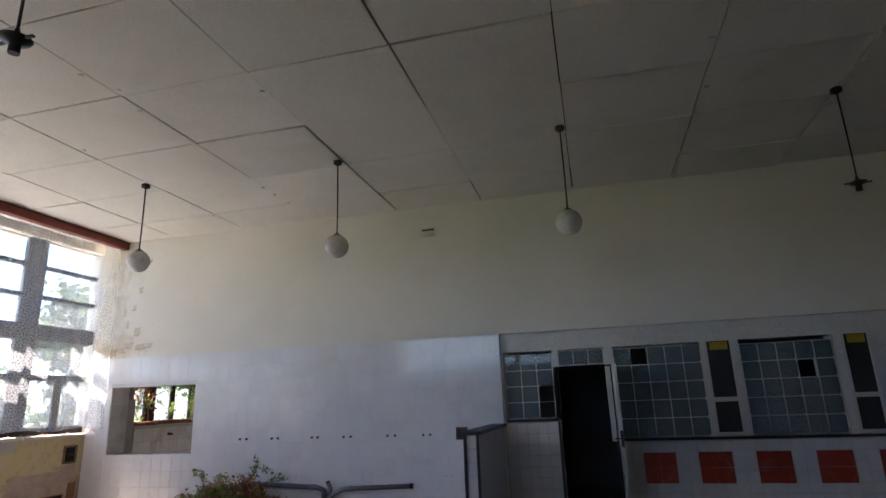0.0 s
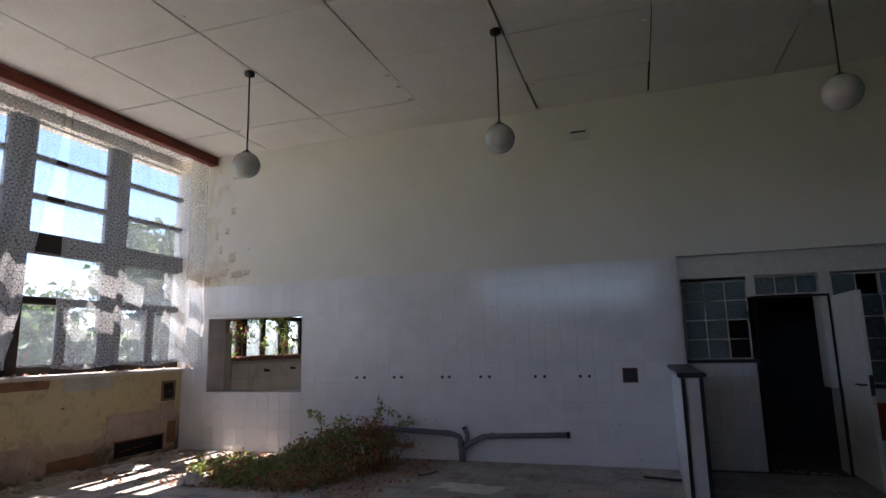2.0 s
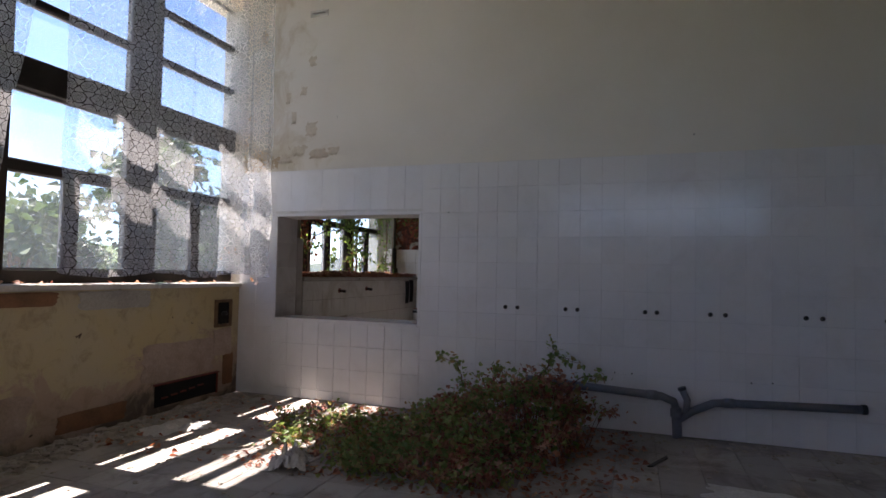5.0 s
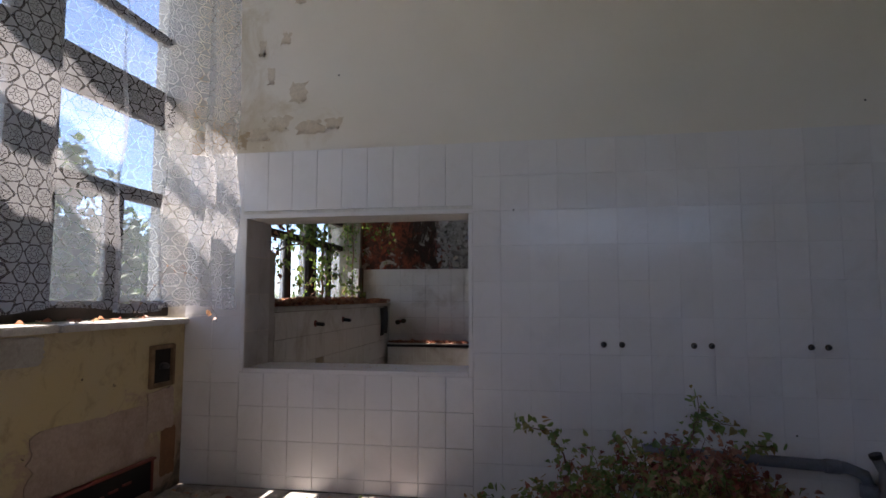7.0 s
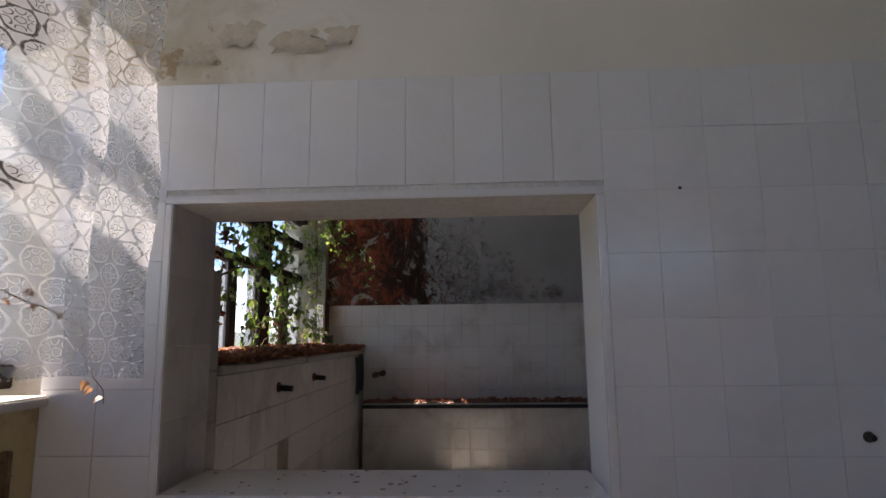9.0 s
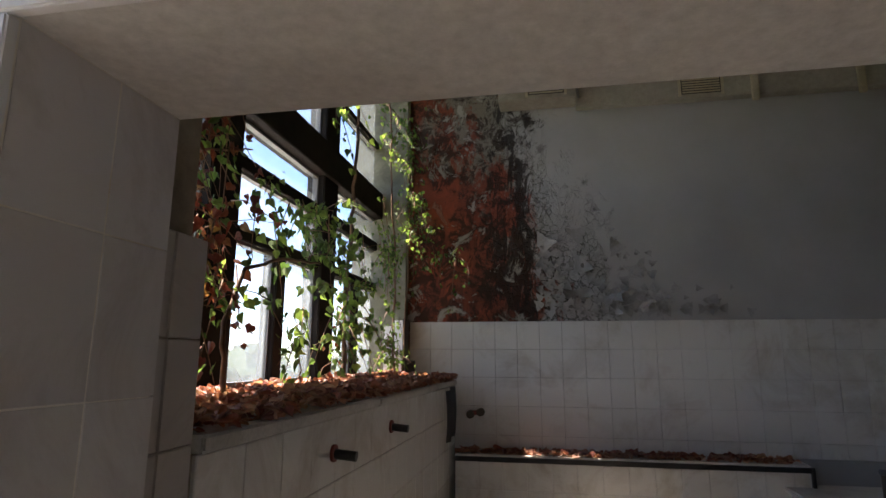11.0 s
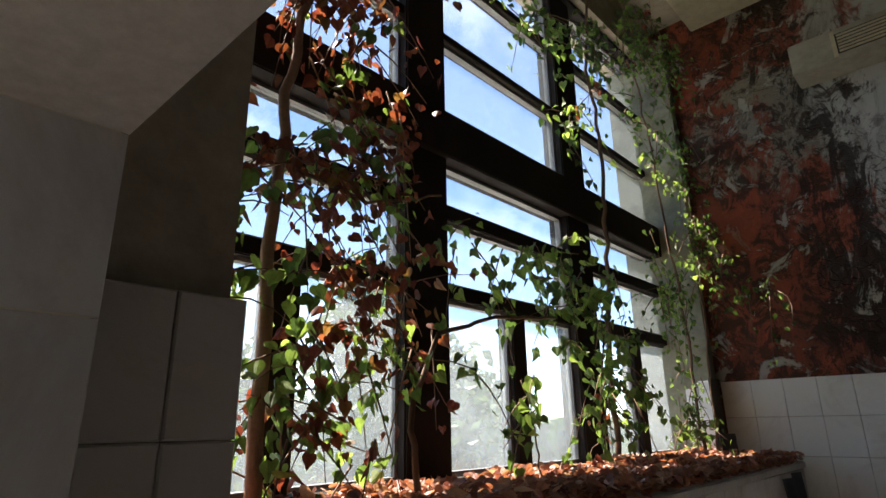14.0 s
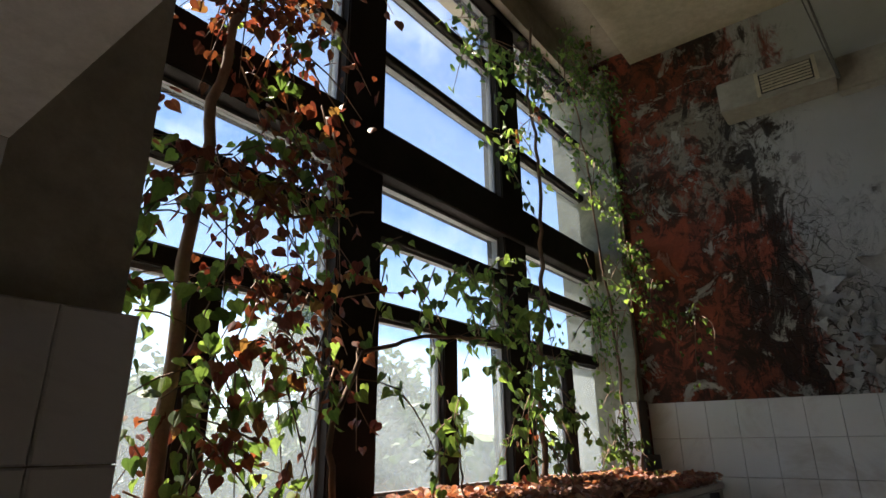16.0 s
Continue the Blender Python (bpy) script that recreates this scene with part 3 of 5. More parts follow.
structure("ceiling", hall_ceiling(), CEIL, "off-white ceiling boards with dark open joints", "ceiling")
# Solid slab, dark so that the open joints look deep and shaded.
structure("ceiling_backing", boxes((-9.6, XR, YR - 0.3, YA + 0.05, CH + 0.04, CH + 0.2)), GAP_SHADE, "backing slab coloured dark for shade in the ceiling joints", "ceiling")
bm = boxes((-8.74, XR, YB - T, 12.2, CH2, CH2 + 0.15), (-8.70, XR, 12.202, Y2 + T, CH2, CH2 + 0.15), bevel=0.006)
structure("ceiling_kitchen", bm, CEIL_CREAM, "cream painted ceiling with a broken edge", "ceiling")
structure("ceiling_kitchen_slab", boxes((-9.6, XR, YB - T, Y2 + 0.3, CH2 + 0.16, CH2 + 0.3)), CONCRETE, "stained concrete slab edge", "ceiling")
structure("curtain_rail", boxes((-8.47, -8.33, YR, YA, 4.55, 4.685), (-8.50, -8.30, YR, YA, 4.665, 4.688), bevel=0.006), RUST, "red oxide painted curtain rail under the ceiling", "rail")


def sill(name, x0, x1, y0, y1, z, label):
    bm = bmesh.new()
    rnd = random.Random(len(name))
    y = y0
    while y < y1 - 0.05:
        e = min(y1, y + 1.5)
        box(bm, x0, x1 + rnd.uniform(-0.012, 0.012), y + 0.002, e - 0.002, z - 0.045, z + rnd.uniform(-0.004, 0.003), 0.008)
        y = e
    return structure(name, bm, SILL_STONE, label, "sill")


sill("window_sill", XG - 0.02, XW + 0.04, YR, YA, 1.245, "pale stone window sill with dust")
sill("kitchen_sill", XG - 0.02, -8.44, 9.40, Y2, 1.315, "pale stone kitchen sill under fallen leaves")


# ---- windows ----
def window(name, bays, frame_mat, label, split_mid, dusty):
    w = empty(name, (XG, bays[0][0], 1.3), label, "window")
    w["kind"] = "structure"
    xs = (XG - 0.05, XG + 0.05)
    post = bays[1][0] - bays[0][1]
    y_first, y_last = bays[0][0] - 0.066, bays[-1][1] + post
    part("window_frame", boxes((XG - 0.09, XG + 0.10, y_first, y_last, 1.25, 1.355), (XG - 0.09, XG + 0.10, y_first, y_last, 2.83, 3.08), (XG - 0.09, XG + 0.10, y_first, y_last, 4.585, 4.68), bevel=0.006), frame_mat, w)
    for y0, y1 in bays:
        part("mullion", boxes((XG - 0.07, XG + 0.07, y1 - 0.003, y1 + post + 0.003, 1.34, 2.84), (XG - 0.07, XG + 0.07, y1 - 0.003, y1 + post + 0.003, 3.07, 4.60), bevel=0.008), frame_mat, w)
        mid = (y0 + y1) / 2
        rows = [(1.36, 2.13), (2.20, 2.52), (2.60, 2.825)] if split_mid else [(1.36, 2.16), (2.24, 2.825)]
        rows += [(3.085, 3.55), (3.60, 4.08), (4.13, 4.58)]
        for a, b in zip(rows, rows[1:]):
            if b[0] - a[1] < 0.15:
                part("glazing_bar", boxes((*xs, y0 + 0.002, y1 - 0.002, a[1], b[0]), bevel=0.005), frame_mat, w)
        part("casement_post", boxes((*xs, mid - 0.06, mid + 0.06, 1.358, rows[0][1] - 0.002), bevel=0.006), frame_mat, w)
        for i, (z0, z1) in enumerate(rows):
            cells = [(y0, mid - 0.06), (mid + 0.06, y1)] if i == 0 else [(y0, y1)]
            for c0, c1 in cells:
                e = 0.016
                s = part("sash", boxes((XG - 0.02, XG + 0.02, c0, c1, z0, z0 + e), (XG - 0.02, XG + 0.02, c0, c1, z1 - e, z1), (XG - 0.02, XG + 0.02, c0, c0 + e, z0 + e, z1 - e), (XG - 0.02, XG + 0.02, c1 - e, c1, z0 + e, z1 - e)), FRAME_LIGHT, w)
                p = part("pane", boxes((XG - 0.003, XG + 0.003, c0 + e, c1 - e, z0 + e, z1 - e)), GLASS_DUSTY if (dusty and i == 0) else GLASS, s)
                p.visible_shadow = False
    under(w, w.location)
    return w


hall_bays = [(7.80 - PITCH * i, 9.0 - PITCH * i - 0.04) for i in range(5, -1, -1)]
kitchen_bays = [(9.36 + 1.40 * i, 10.49 + 1.40 * i) for i in range(3)]
window("window_1", hall_bays, FRAME_DARK, "tall dark framed window wall with many panes", False, False)
window("window_2", kitchen_bays, FRAME_DARK, "tall dark timber kitchen window overgrown by vines", True, True)

# ---- outside ----
def ground_sheet():
    bm = bmesh.new()
    n = 40
    grid = {}
    for i in range(n + 1):
        for j in range(n + 1):
            x = -9.6 - 1500 * (i / n) ** 2
            y = -1200 + 2400 * j / n
            d = -9.6 - x
            h = -4.5 - min(d, 120) * 0.05 + max(0, d - 250) * 0.065 + 8 * noise.noise((x / 160, y / 160, 0)) * min(1, d / 150)
            grid[i, j] = bm.verts.new((x, y, h))
    for i in range(n):
        for j in range(n):
            bm.faces.new((grid[i, j], grid[i, j + 1], grid[i + 1, j + 1], grid[i + 1, j])).smooth = True
    return bm


structure("ground", ground_sheet(), GRASS, "meadow falling away to wooded hills", "ground")

# Added out of view: a pale slab that throws sunlight up through the windows.
structure("pavement", boxes((-24, -9.6, -30, 40, -4.6, -4.3), (-9.6, XR + 6, -30, YR - 0.6, -4.6, -4.3)), BOUNCE_PAVING, "unseen pale paving added to bounce sunlight indoors", "pavement")

HALF_LEAF = ((0.17, -0.08, 0.03), (0.38, 0.0, 0.08), (0.48, 0.22, 0.10), (0.40, 0.46, 0.07), (0.20, 0.72, 0.01))
LEAF_SHAPE = ((0, 0.05, 0), *HALF_LEAF, (0, 1.08, -0.16), *[(-x, y, z) for x, y, z in HALF_LEAF[::-1]])
LEAF_FACES = ((0, 1, 2, 3, 4, 5, 6), (0, 6, 7, 8, 9, 10, 11))
FAR_LEAF = ((0, 0, 0), (0.42, 0.4, 0.08), (0, 1.0, -0.1), (-0.42, 0.4, 0.08))


HANGING = Matrix(((0, 0, -1), (1, 0, 0), (0, -1, 0)))


def leaves(name, spots, mat, rnd, size, hang=0.5, shape=LEAF_SHAPE, cuts=LEAF_FACES, droop=False):
    """Many folded pointed leaves, one island each, in one mesh."""
    verts, faces = [], []
    for p in spots:
        s = size * rnd.uniform(0.55, 1.25)
        m = Euler((rnd.uniform(-1, 1) * 1.3 - hang, rnd.uniform(-0.9, 0.9), rnd.uniform(0, 6.283))).to_matrix()
        if droop:      # tip down, blade towards the light
            m = Euler((rnd.gauss(0, 0.5), rnd.gauss(0, 0.5), rnd.gauss(0, 0.8))).to_matrix() @ HANGING
        k = len(verts)
        for v in shape:
            verts.append(tuple(Vector(p) + m @ (Vector(v) * s)))
        faces += [tuple(k + i for i in f) for f in cuts]
    return soup(name, verts, faces, mat)


def attach(name, me, parent, label=""):
    ob = new(name, me)
    ob.parent = parent
    return tagged(ob, label)


def tree(at, height, seed, width=0.36):
    rnd = random.Random(seed)
    t = empty("tree", at, "broadleaf tree with a loose green crown", "tree", "trees outside")
    bm = bmesh.new()
    tube(bm, [(0, 0, 0), (0.1, 0, height * 0.3), (0.0, 0.15, height * 0.6), (0.1, 0.1, height * 0.85)], height * 0.028, 8, height * 0.008)
    clumps = []
    for i in range(16):
        a, h = rnd.uniform(0, 6.283), rnd.uniform(0.28, 0.95)
        r = height * width * math.sin(math.pi * min(0.97, h * 0.85 + 0.1)) * rnd.uniform(0.5, 1.1)
        c = Vector((r * math.cos(a), r * math.sin(a), height * h))
        tube(bm, [(0, 0.05, height * h * 0.6), c * 0.6 + Vector((0, 0, height * h * 0.3)), c], height * 0.009, 5, height * 0.003)
        clumps.append(c)
    part("trunk", bm, BARK, t)
    spots = []
    for c in clumps:
        for _ in range(300):
            v = Vector((rnd.gauss(0, 1), rnd.gauss(0, 1), rnd.gauss(0, 0.7))) * height * 0.062
            spots.append(c + v)
    attach("crown", leaves("crown", spots, LEAF_TREE, rnd, height * 0.042, 0.5, FAR_LEAF, ((0, 1, 2, 3),)), t)
    return t


tree_spots = [(-27, 27, -6, 14.5), (-31, 33, -6.2, 12.5), (-36, 17, -6.4, 10.5), (-24, 16.5, -6, 9.8), (-30, 13.0, -6.2, 9.3), (-33, 22, -6.2, 10.5), (-38, 30, -6.5, 10), (-42, 9, -6.8, 8.5), (-40, 38, -6.6, 10), (-46, 52, -7, 9.5), (-55, 20, -7.4, 9), (-60, 62, -7.6, 10), (-62, 36, -7.6, 9)]
for i, (x, y, z, h) in enumerate(tree_spots):
    tree((x, y, z), h, 100 + i, 0.36 if i > 1 else 0.27)


def far_wood():
    rnd = random.Random(77)
    verts, faces = [], []
    for k in range(2600):
        d = rnd.uniform(70, 420)
        a = rnd.uniform(-0.2, 1.45)
        x, y = -9.6 - d * math.cos(a), 5 + d * math.sin(a)
        dd = -9.6 - x
        z = -4.5 - min(dd, 120) * 0.05 + max(0, dd - 250) * 0.065
        s = rnd.uniform(3, 6)
        n = len(verts)
        for _ in range(5):
            c = Vector((x + rnd.uniform(-s, s) * 0.6, y + rnd.uniform(-s, s) * 0.6, z + rnd.uniform(0.2, 1.0) * s))
            for _ in range(5):
                q = c + Vector((rnd.uniform(-1, 1), rnd.uniform(-1, 1), rnd.uniform(-1, 1))) * s * 0.45
                m = Euler((rnd.uniform(0, 6), rnd.uniform(0, 6), rnd.uniform(0, 6))).to_matrix()
                i = len(verts)
                verts += [tuple(q + m @ (Vector(v) * s * 0.4)) for v in ((-1, -1, 0), (1, -0.8, 0.2), (0.9, 1, 0), (-0.8, 0.9, 0.2))]
                faces.append((i, i + 1, i + 2, i + 3))
    return soup("far_wood", verts, faces, LEAF_TREE)


tagged(new("far_wood", far_wood()), "hazy distant woodland on the hillside", "wood", kind="stuff")

for hx, hy, hz in ((-75, 75, -8.6), (-95, 58, -9.5)):
    house = empty("house", (hx, hy, hz), "small pale house with a pitched roof far away", "house", "far houses")
    part("wall", boxes((-4, 4, -5, 5, 0, 3.5)), HOUSE_WALL, house)
    bm = bmesh.new()
    a = [bm.verts.new(v) for v in ((-4.4, -5.4, 3.5), (4.4, -5.4, 3.5), (0, -5.4, 6), (-4.4, 5.4, 3.5), (4.4, 5.4, 3.5), (0, 5.4, 6))]
    for f in ((0, 1, 2), (3, 5, 4), (0, 2, 5, 3), (1, 4, 5, 2), (0, 3, 4, 1)):
        bm.faces.new([a[i] for i in f])
    part("roof", bm, HOUSE_ROOF, house)
    for yy in (-3, 0, 3):
        part("window", boxes((3.98, 4.06, yy - 0.6, yy + 0.6, 1.2, 2.4)), DARK_BOARD, house)


# ---- curtains ----
def curtain(y0, y1, z0, z1, seed, label, edge=None):
    """A net curtain with folds; edge(z) gives the y at which its far side ends."""
    rnd = random.Random(seed)
    ny, nz = int((y1 - y0) / 0.025), 44
    verts, uvs, faces = [], [], []
    ph = [rnd.uniform(0, 6) for _ in range(5)]
    for j in range(nz + 1):
        v = j / nz
        z = z0 + (z1 - z0) * v
        e = edge(z) if edge else y1
        for i in range(ny + 1):
            u = i / ny
            y = y0 + (e - y0) * u
            s = y0 + (y1 - y0) * u
            amp = 0.026 + 0.026 * (1 - v)
            amp *= 1.0 + 0.8 * max(0.0, (u - 0.72) / 0.28)
            x = -8.44 + amp * (0.6 * math.sin(s * 7 + ph[0]) + math.sin(s * 15 + ph[1]) + 0.4 * math.sin(s * 31 + ph[2] + 2 * v))
            x += 0.03 * (1 - v) * math.sin(z * 7 + s * 2 + ph[3]) * math.exp(-((z - 2.2) / 0.7) ** 2)
            zz = z + (0.02 * math.sin(s * 6 + ph[4]) if j == 0 else 0)
            verts.append((x, y, zz))
            uvs.append((s, z))
    for j in range(nz):
        for i in range(ny):
            a = j * (ny + 1) + i
            faces.append((a, a + 1, a + ny + 2, a + ny + 1))
    me = soup("net_curtain", verts, faces, LACE, True)
    layer = me.uv_layers.new(name="UVMap")
    for loop in me.loops:
        layer.data[loop.index].uv = uvs[loop.vertex_index]
    ob = tagged(new("net_curtain", me), label, "curtain", "net curtains")
    return ob


curtain(6.17, 8.69, 1.33, 4.60, 1, "sheer white lace curtain hanging before the window")
curtain(4.2, 6.12, 1.36, 4.60, 2, "sheer white lace curtain with a slanting torn edge", lambda z: 5.66 + 0.46 * min(1.0, max(0.0, (z - 1.4) / 2.9)) ** 1.0)
curtain(1.6, 4.1, 1.33, 4.60, 3, "sheer white lace curtain hanging before the window")
curtain(0.4, 1.5, 1.33, 4.60, 4, "sheer white lace curtain hanging before the window")


curtain(5.40, 5.70, 1.34, 1.74, 6, "torn corner of lace curtain hanging loose", lambda z: 5.58 + 0.28 * (z - 1.34))


# ---- lamps ----
def pendant(x, y, z_globe, globe=True):
    lamp = empty("pendant_lamp", (x, y, CH), "opal glass globe lamp hanging on a thin rod" if globe else "bare pendant lamp rod with its globe missing", "lamp", "pendant lamps")
    part("ceiling_cap", lathe(bmesh.new(), (0, 0, -0.07), ((0.012, 0), (0.055, 0.02), (0.06, 0.055), (0.05, 0.068)), 20), BLACK, lamp)
    drop = CH - z_globe
    part("rod", tube(bmesh.new(), [(0, 0, -0.06), (0.004, 0, -drop / 2), (0, 0, -drop + 0.14)], 0.009, 8), BLACK, lamp)
    if globe:
        collar = part("collar", lathe(bmesh.new(), (0, 0, -drop + 0.115), ((0.052, 0), (0.055, 0.03), (0.02, 0.055), (0.012, 0.07)), 20), BLACK, lamp)
        neck = part("neck_ring", lathe(bmesh.new(), (0, 0, -drop + 0.10), ((0.06, 0), (0.062, 0.012), (0.056, 0.016)), 20), BRASS, collar)
        prof = [(0.15 * math.sin(a), -0.15 * math.cos(a)) for a in [math.pi * (0.02 + 0.86 * k / 18) for k in range(19)]]
        part("globe", lathe(bmesh.new(), (0, 0, -drop), prof, 32), GLOBE, lamp)
    else:
        part("collar", lathe(bmesh.new(), (0, 0, -drop + 0.05), ((0.03, -0.06), (0.03, 0.0), (0.075, 0.02), (0.085, 0.035), (0.02, 0.06), (0.012, 0.1)), 20), BLACK, lamp)
        part("bracket_arm", boxes((-0.13, 0.13, -0.012, 0.012, -drop + 0.07, -drop + 0.085), bevel=0.004), BLACK, lamp)
    return lamp


for x, y, z in ((-5.93, 6.36, 3.57), (-3.03, 6.50, 3.52), (-0.12, 6.44, 3.49)):
    pendant(x, y, z)
pendant(2.84, 6.50, 3.52, False)
pendant(-3.0, 2.15, 3.55, False)


# ---- hall, window side ----
# Near-black colour that paints the shade of holes on flat plates.
CAVITY_SHADE = worn("painted_cavity_shade", (0.010, 0.009, 0.008), (0.004, 0.004, 0.004), 0.95)
GREY_SKIN_BOX = worn("broken_plaster_edge", (0.20, 0.13, 0.07), (0.07, 0.04, 0.025), 0.9, 9, 60, 0.9, 0.6)


def grille_box(y0, y1, z0, z1):
    b = empty("wall_box", (XW, (y0 + y1) / 2, z0), "rusted wall box with a broken lid, its hole shade a black plate", "wall box")
    part("frame", boxes((XW - 0.01, XW + 0.03, y0, y0 + 0.03, z0, z1), (XW - 0.01, XW + 0.03, y1 - 0.03, y1, z0, z1), (XW - 0.01, XW + 0.03, y0 + 0.03, y1 - 0.03, z0, z0 + 0.03), (XW - 0.01, XW + 0.03, y0 + 0.03, y1 - 0.03, z1 - 0.03, z1), bevel=0.005), GREY_SKIN_BOX, b)
    # No recess behind: the dark inside of the box is painted on this plate.
    plate = part("plate", boxes((XW - 0.01, XW + 0.008, y0 + 0.032, y1 - 0.032, z0 + 0.032, z1 - 0.032)), CAVITY_SHADE, b)
    part("knob", lathe(bmesh.new(), (XW + 0.03, (y0 + y1) / 2, (z0 + z1) / 2), ((0.03, -0.02), (0.035, 0), (0.02, 0.02)), 12), BLACK, plate)
    under(b, b.location)


grille_box(8.30, 8.56, 0.76, 1.06)
vent = empty("floor_vent", (XW, 7.9, 0.1), "long vent hole, its shade a flat black plate, with a broken metal lip", "vent")
# Flat plate on the wall, black in place of the vent's inner shade.
part("hole_shade", boxes((XW - 0.02, XW + 0.006, 7.52, 8.36, 0.06, 0.27)), CAVITY_SHADE, vent)
part("lip", boxes((XW - 0.01, XW + 0.035, 7.50, 8.38, 0.27, 0.285), (XW - 0.01, XW + 0.02, 8.36, 8.375, 0.05, 0.27), bevel=0.003), RUST, vent)
for k in range(5):
    part("slat", boxes((XW + 0.004, XW + 0.014, 7.6 + k * 0.12, 7.68 + k * 0.12, 0.13 + 0.01 * k, 0.145 + 0.01 * k)), RUST, vent)
under(vent, vent.location)

def patch(owner, y0, y1, z0, z1, mat, seed, label, proud=0.007):
    """A broken-edged skin of old plaster on the parapet."""
    bm = bmesh.new()
    n = 44
    cy, cz = (y0 + y1) / 2, (z0 + z1) / 2
    ring = []
    for k in range(n):
        a = 2 * math.pi * k / n
        sq = 1 / max(abs(math.cos(a)), abs(math.sin(a)))
        r = sq * (1 + 0.10 * noise.noise((math.cos(a) * 3 + seed, math.sin(a) * 3, seed)) + 0.06 * noise.noise((math.cos(a) * 9, math.sin(a) * 9 + seed, 2)))
        ring.append((cy + (y1 - y0) / 2 * r * math.cos(a), max(0.02, min(1.19, cz + (z1 - z0) / 2 * r * math.sin(a)))))
    front = [bm.verts.new((XW + proud, y, z)) for y, z in ring]
    back = [bm.verts.new((XW - 0.005, y, z)) for y, z in ring]
    bm.faces.new(front)
    for k in range(n):
        bm.faces.new((front[k], back[k], back[(k + 1) % n], front[(k + 1) % n]))
    return part("plaster_patch", bm, mat, owner, label)


PINK = worn("bare_pinkish_plaster", (0.42, 0.33, 0.27), (0.22, 0.16, 0.12), 0.9, 3, 40, 0.8, 0.5)
GREY_SKIN = worn("grey_filler", (0.40, 0.38, 0.34), (0.25, 0.23, 0.2), 0.9, 4, 50, 0.6, 0.4)
BROWN_SKIN = worn("rusty_brown_plaster", (0.24, 0.12, 0.06), (0.12, 0.07, 0.04), 0.9, 5, 50, 0.7, 0.5)
west = bpy.data.objects["wall_west_parapet"]
patch(west, 7.38, 8.30, 0.30, 0.66, PINK, 3, "bare pinkish plaster")
patch(west, 6.70, 7.42, 1.03, 1.19, GREY_SKIN, 5, "grey filler patch")
patch(west, 8.46, 8.62, 0.12, 0.45, BROWN_SKIN, 7, "rusty brown plaster")
patch(west, 8.30, 8.58, 0.45, 0.74, PINK, 13, "crumbled plaster below the wall box", 0.012)
patch(west, 5.6, 6.5, 1.08, 1.19, BROWN_SKIN, 15, "brown broken plaster")
patch(west, 6.55, 7.2, 0.05, 0.2, BROWN_SKIN, 17, "brown broken plaster")
patch(west, 4.9, 6.3, 0.10, 0.42, PINK, 9, "bare pinkish plaster")

# ---- hall, partition ----
def plaster_scale(x, z, w, h, seed):
    """A lifted scale of paint on the partition, ragged and bent away at its lower edge."""
    rnd = random.Random(seed)
    bm = bmesh.new()
    n = 8
    grid = {}
    for i in range(n + 1):
        for j in range(n + 1):
            a, b = i / n - 0.5, j / n - 0.5
            wide = 1 + 0.7 * noise.noise((a * 3 + seed, b * 4, seed * 1.7))
            lift = 0.003 + 0.03 * max(0.0, -b - 0.1) ** 2 * 4 * rnd.uniform(0.8, 1.1)
            grid[i, j] = bm.verts.new((x + w * a * wide, YA + T - lift, z + h * b * (1 + 0.5 * noise.noise((a * 5, seed, b * 2)))))
    for i in range(n):
        for j in range(n):
            bm.faces.new((grid[i, j], grid[i + 1, j], grid[i + 1, j + 1], grid[i, j + 1])).smooth = True
    part("plaster_scale", bm, SCALE, wall_north, "lifted scale of old paint")


SCALE = worn("lifted_paint", (0.64, 0.57, 0.46), (0.46, 0.36, 0.24), 0.8, 6, 50, 0.8, 0.3)
for k, (x, z, w, h) in enumerate(((-7.98, 2.98, 0.13, 0.16), (-8.12, 2.74, 0.16, 0.12), (-7.86, 2.70, 0.20, 0.11), (-7.68, 2.72, 0.13, 0.09), (-8.30, 2.66, 0.15, 0.11),
                                  (-8.20, 3.12, 0.06, 0.14), (-8.08, 3.42, 0.08, 0.10), (-8.28, 3.35, 0.05, 0.13), (-7.98, 3.75, 0.09, 0.12))):
    plaster_scale(x, z, w, h, 3 + k)

hatch = empty("hatch_trim", (HX0, YA, HZ0), "rounded white tile edging round the serving hatch", "trim")
hatch["kind"] = "structure"
for name, r in (("head", (HX0 - 0.03, HX1 + 0.03, YA - 0.0045, YA + 0.02, HZ1 - 0.004, HZ1 + 0.028)), ("jamb", (HX0 - 0.028, HX0 + 0.004, YA - 0.0045, YA + 0.02, HZ0 - 0.02, HZ1 - 0.006)),
                ("jamb", (HX1 - 0.004, HX1 + 0.028, YA - 0.0045, YA + 0.02, HZ0 - 0.02, HZ1 - 0.006)), ("ledge", (HX0 + 0.006, HX1 - 0.006, YA - 0.008, YB + 0.02, HZ0 - 0.03, HZ0))):
    part(name, boxes(r, bevel=0.004), WHITE_TILE, hatch)
part("soffit", boxes((HX0, HX1, YA + 0.022, YB, HZ1 - 0.0, HZ1 + T)), LIMEWASH, hatch)
under(hatch, hatch.location)


def tap_stub(x, z):
    s = empty("pipe_stub", (x, YA, z), "corroded capped water pipe stub in the tiles", "pipe stub", "pipe stubs")
    m = Matrix.Rotation(radians(90), 4, 'X')
    bm = lathe(bmesh.new(), (0, 0, 0), ((0.019, -0.004), (0.020, 0.006), (0.013, 0.012)), 14)
    bm.transform(m)
    part("rosette", bm, BRASS, s)
    bm = lathe(bmesh.new(), (0, 0, 0.008), ((0.012, 0), (0.012, 0.024), (0.009, 0.028)), 12)
    bm.transform(m)
    part("nipple", bm, BLACK, s)


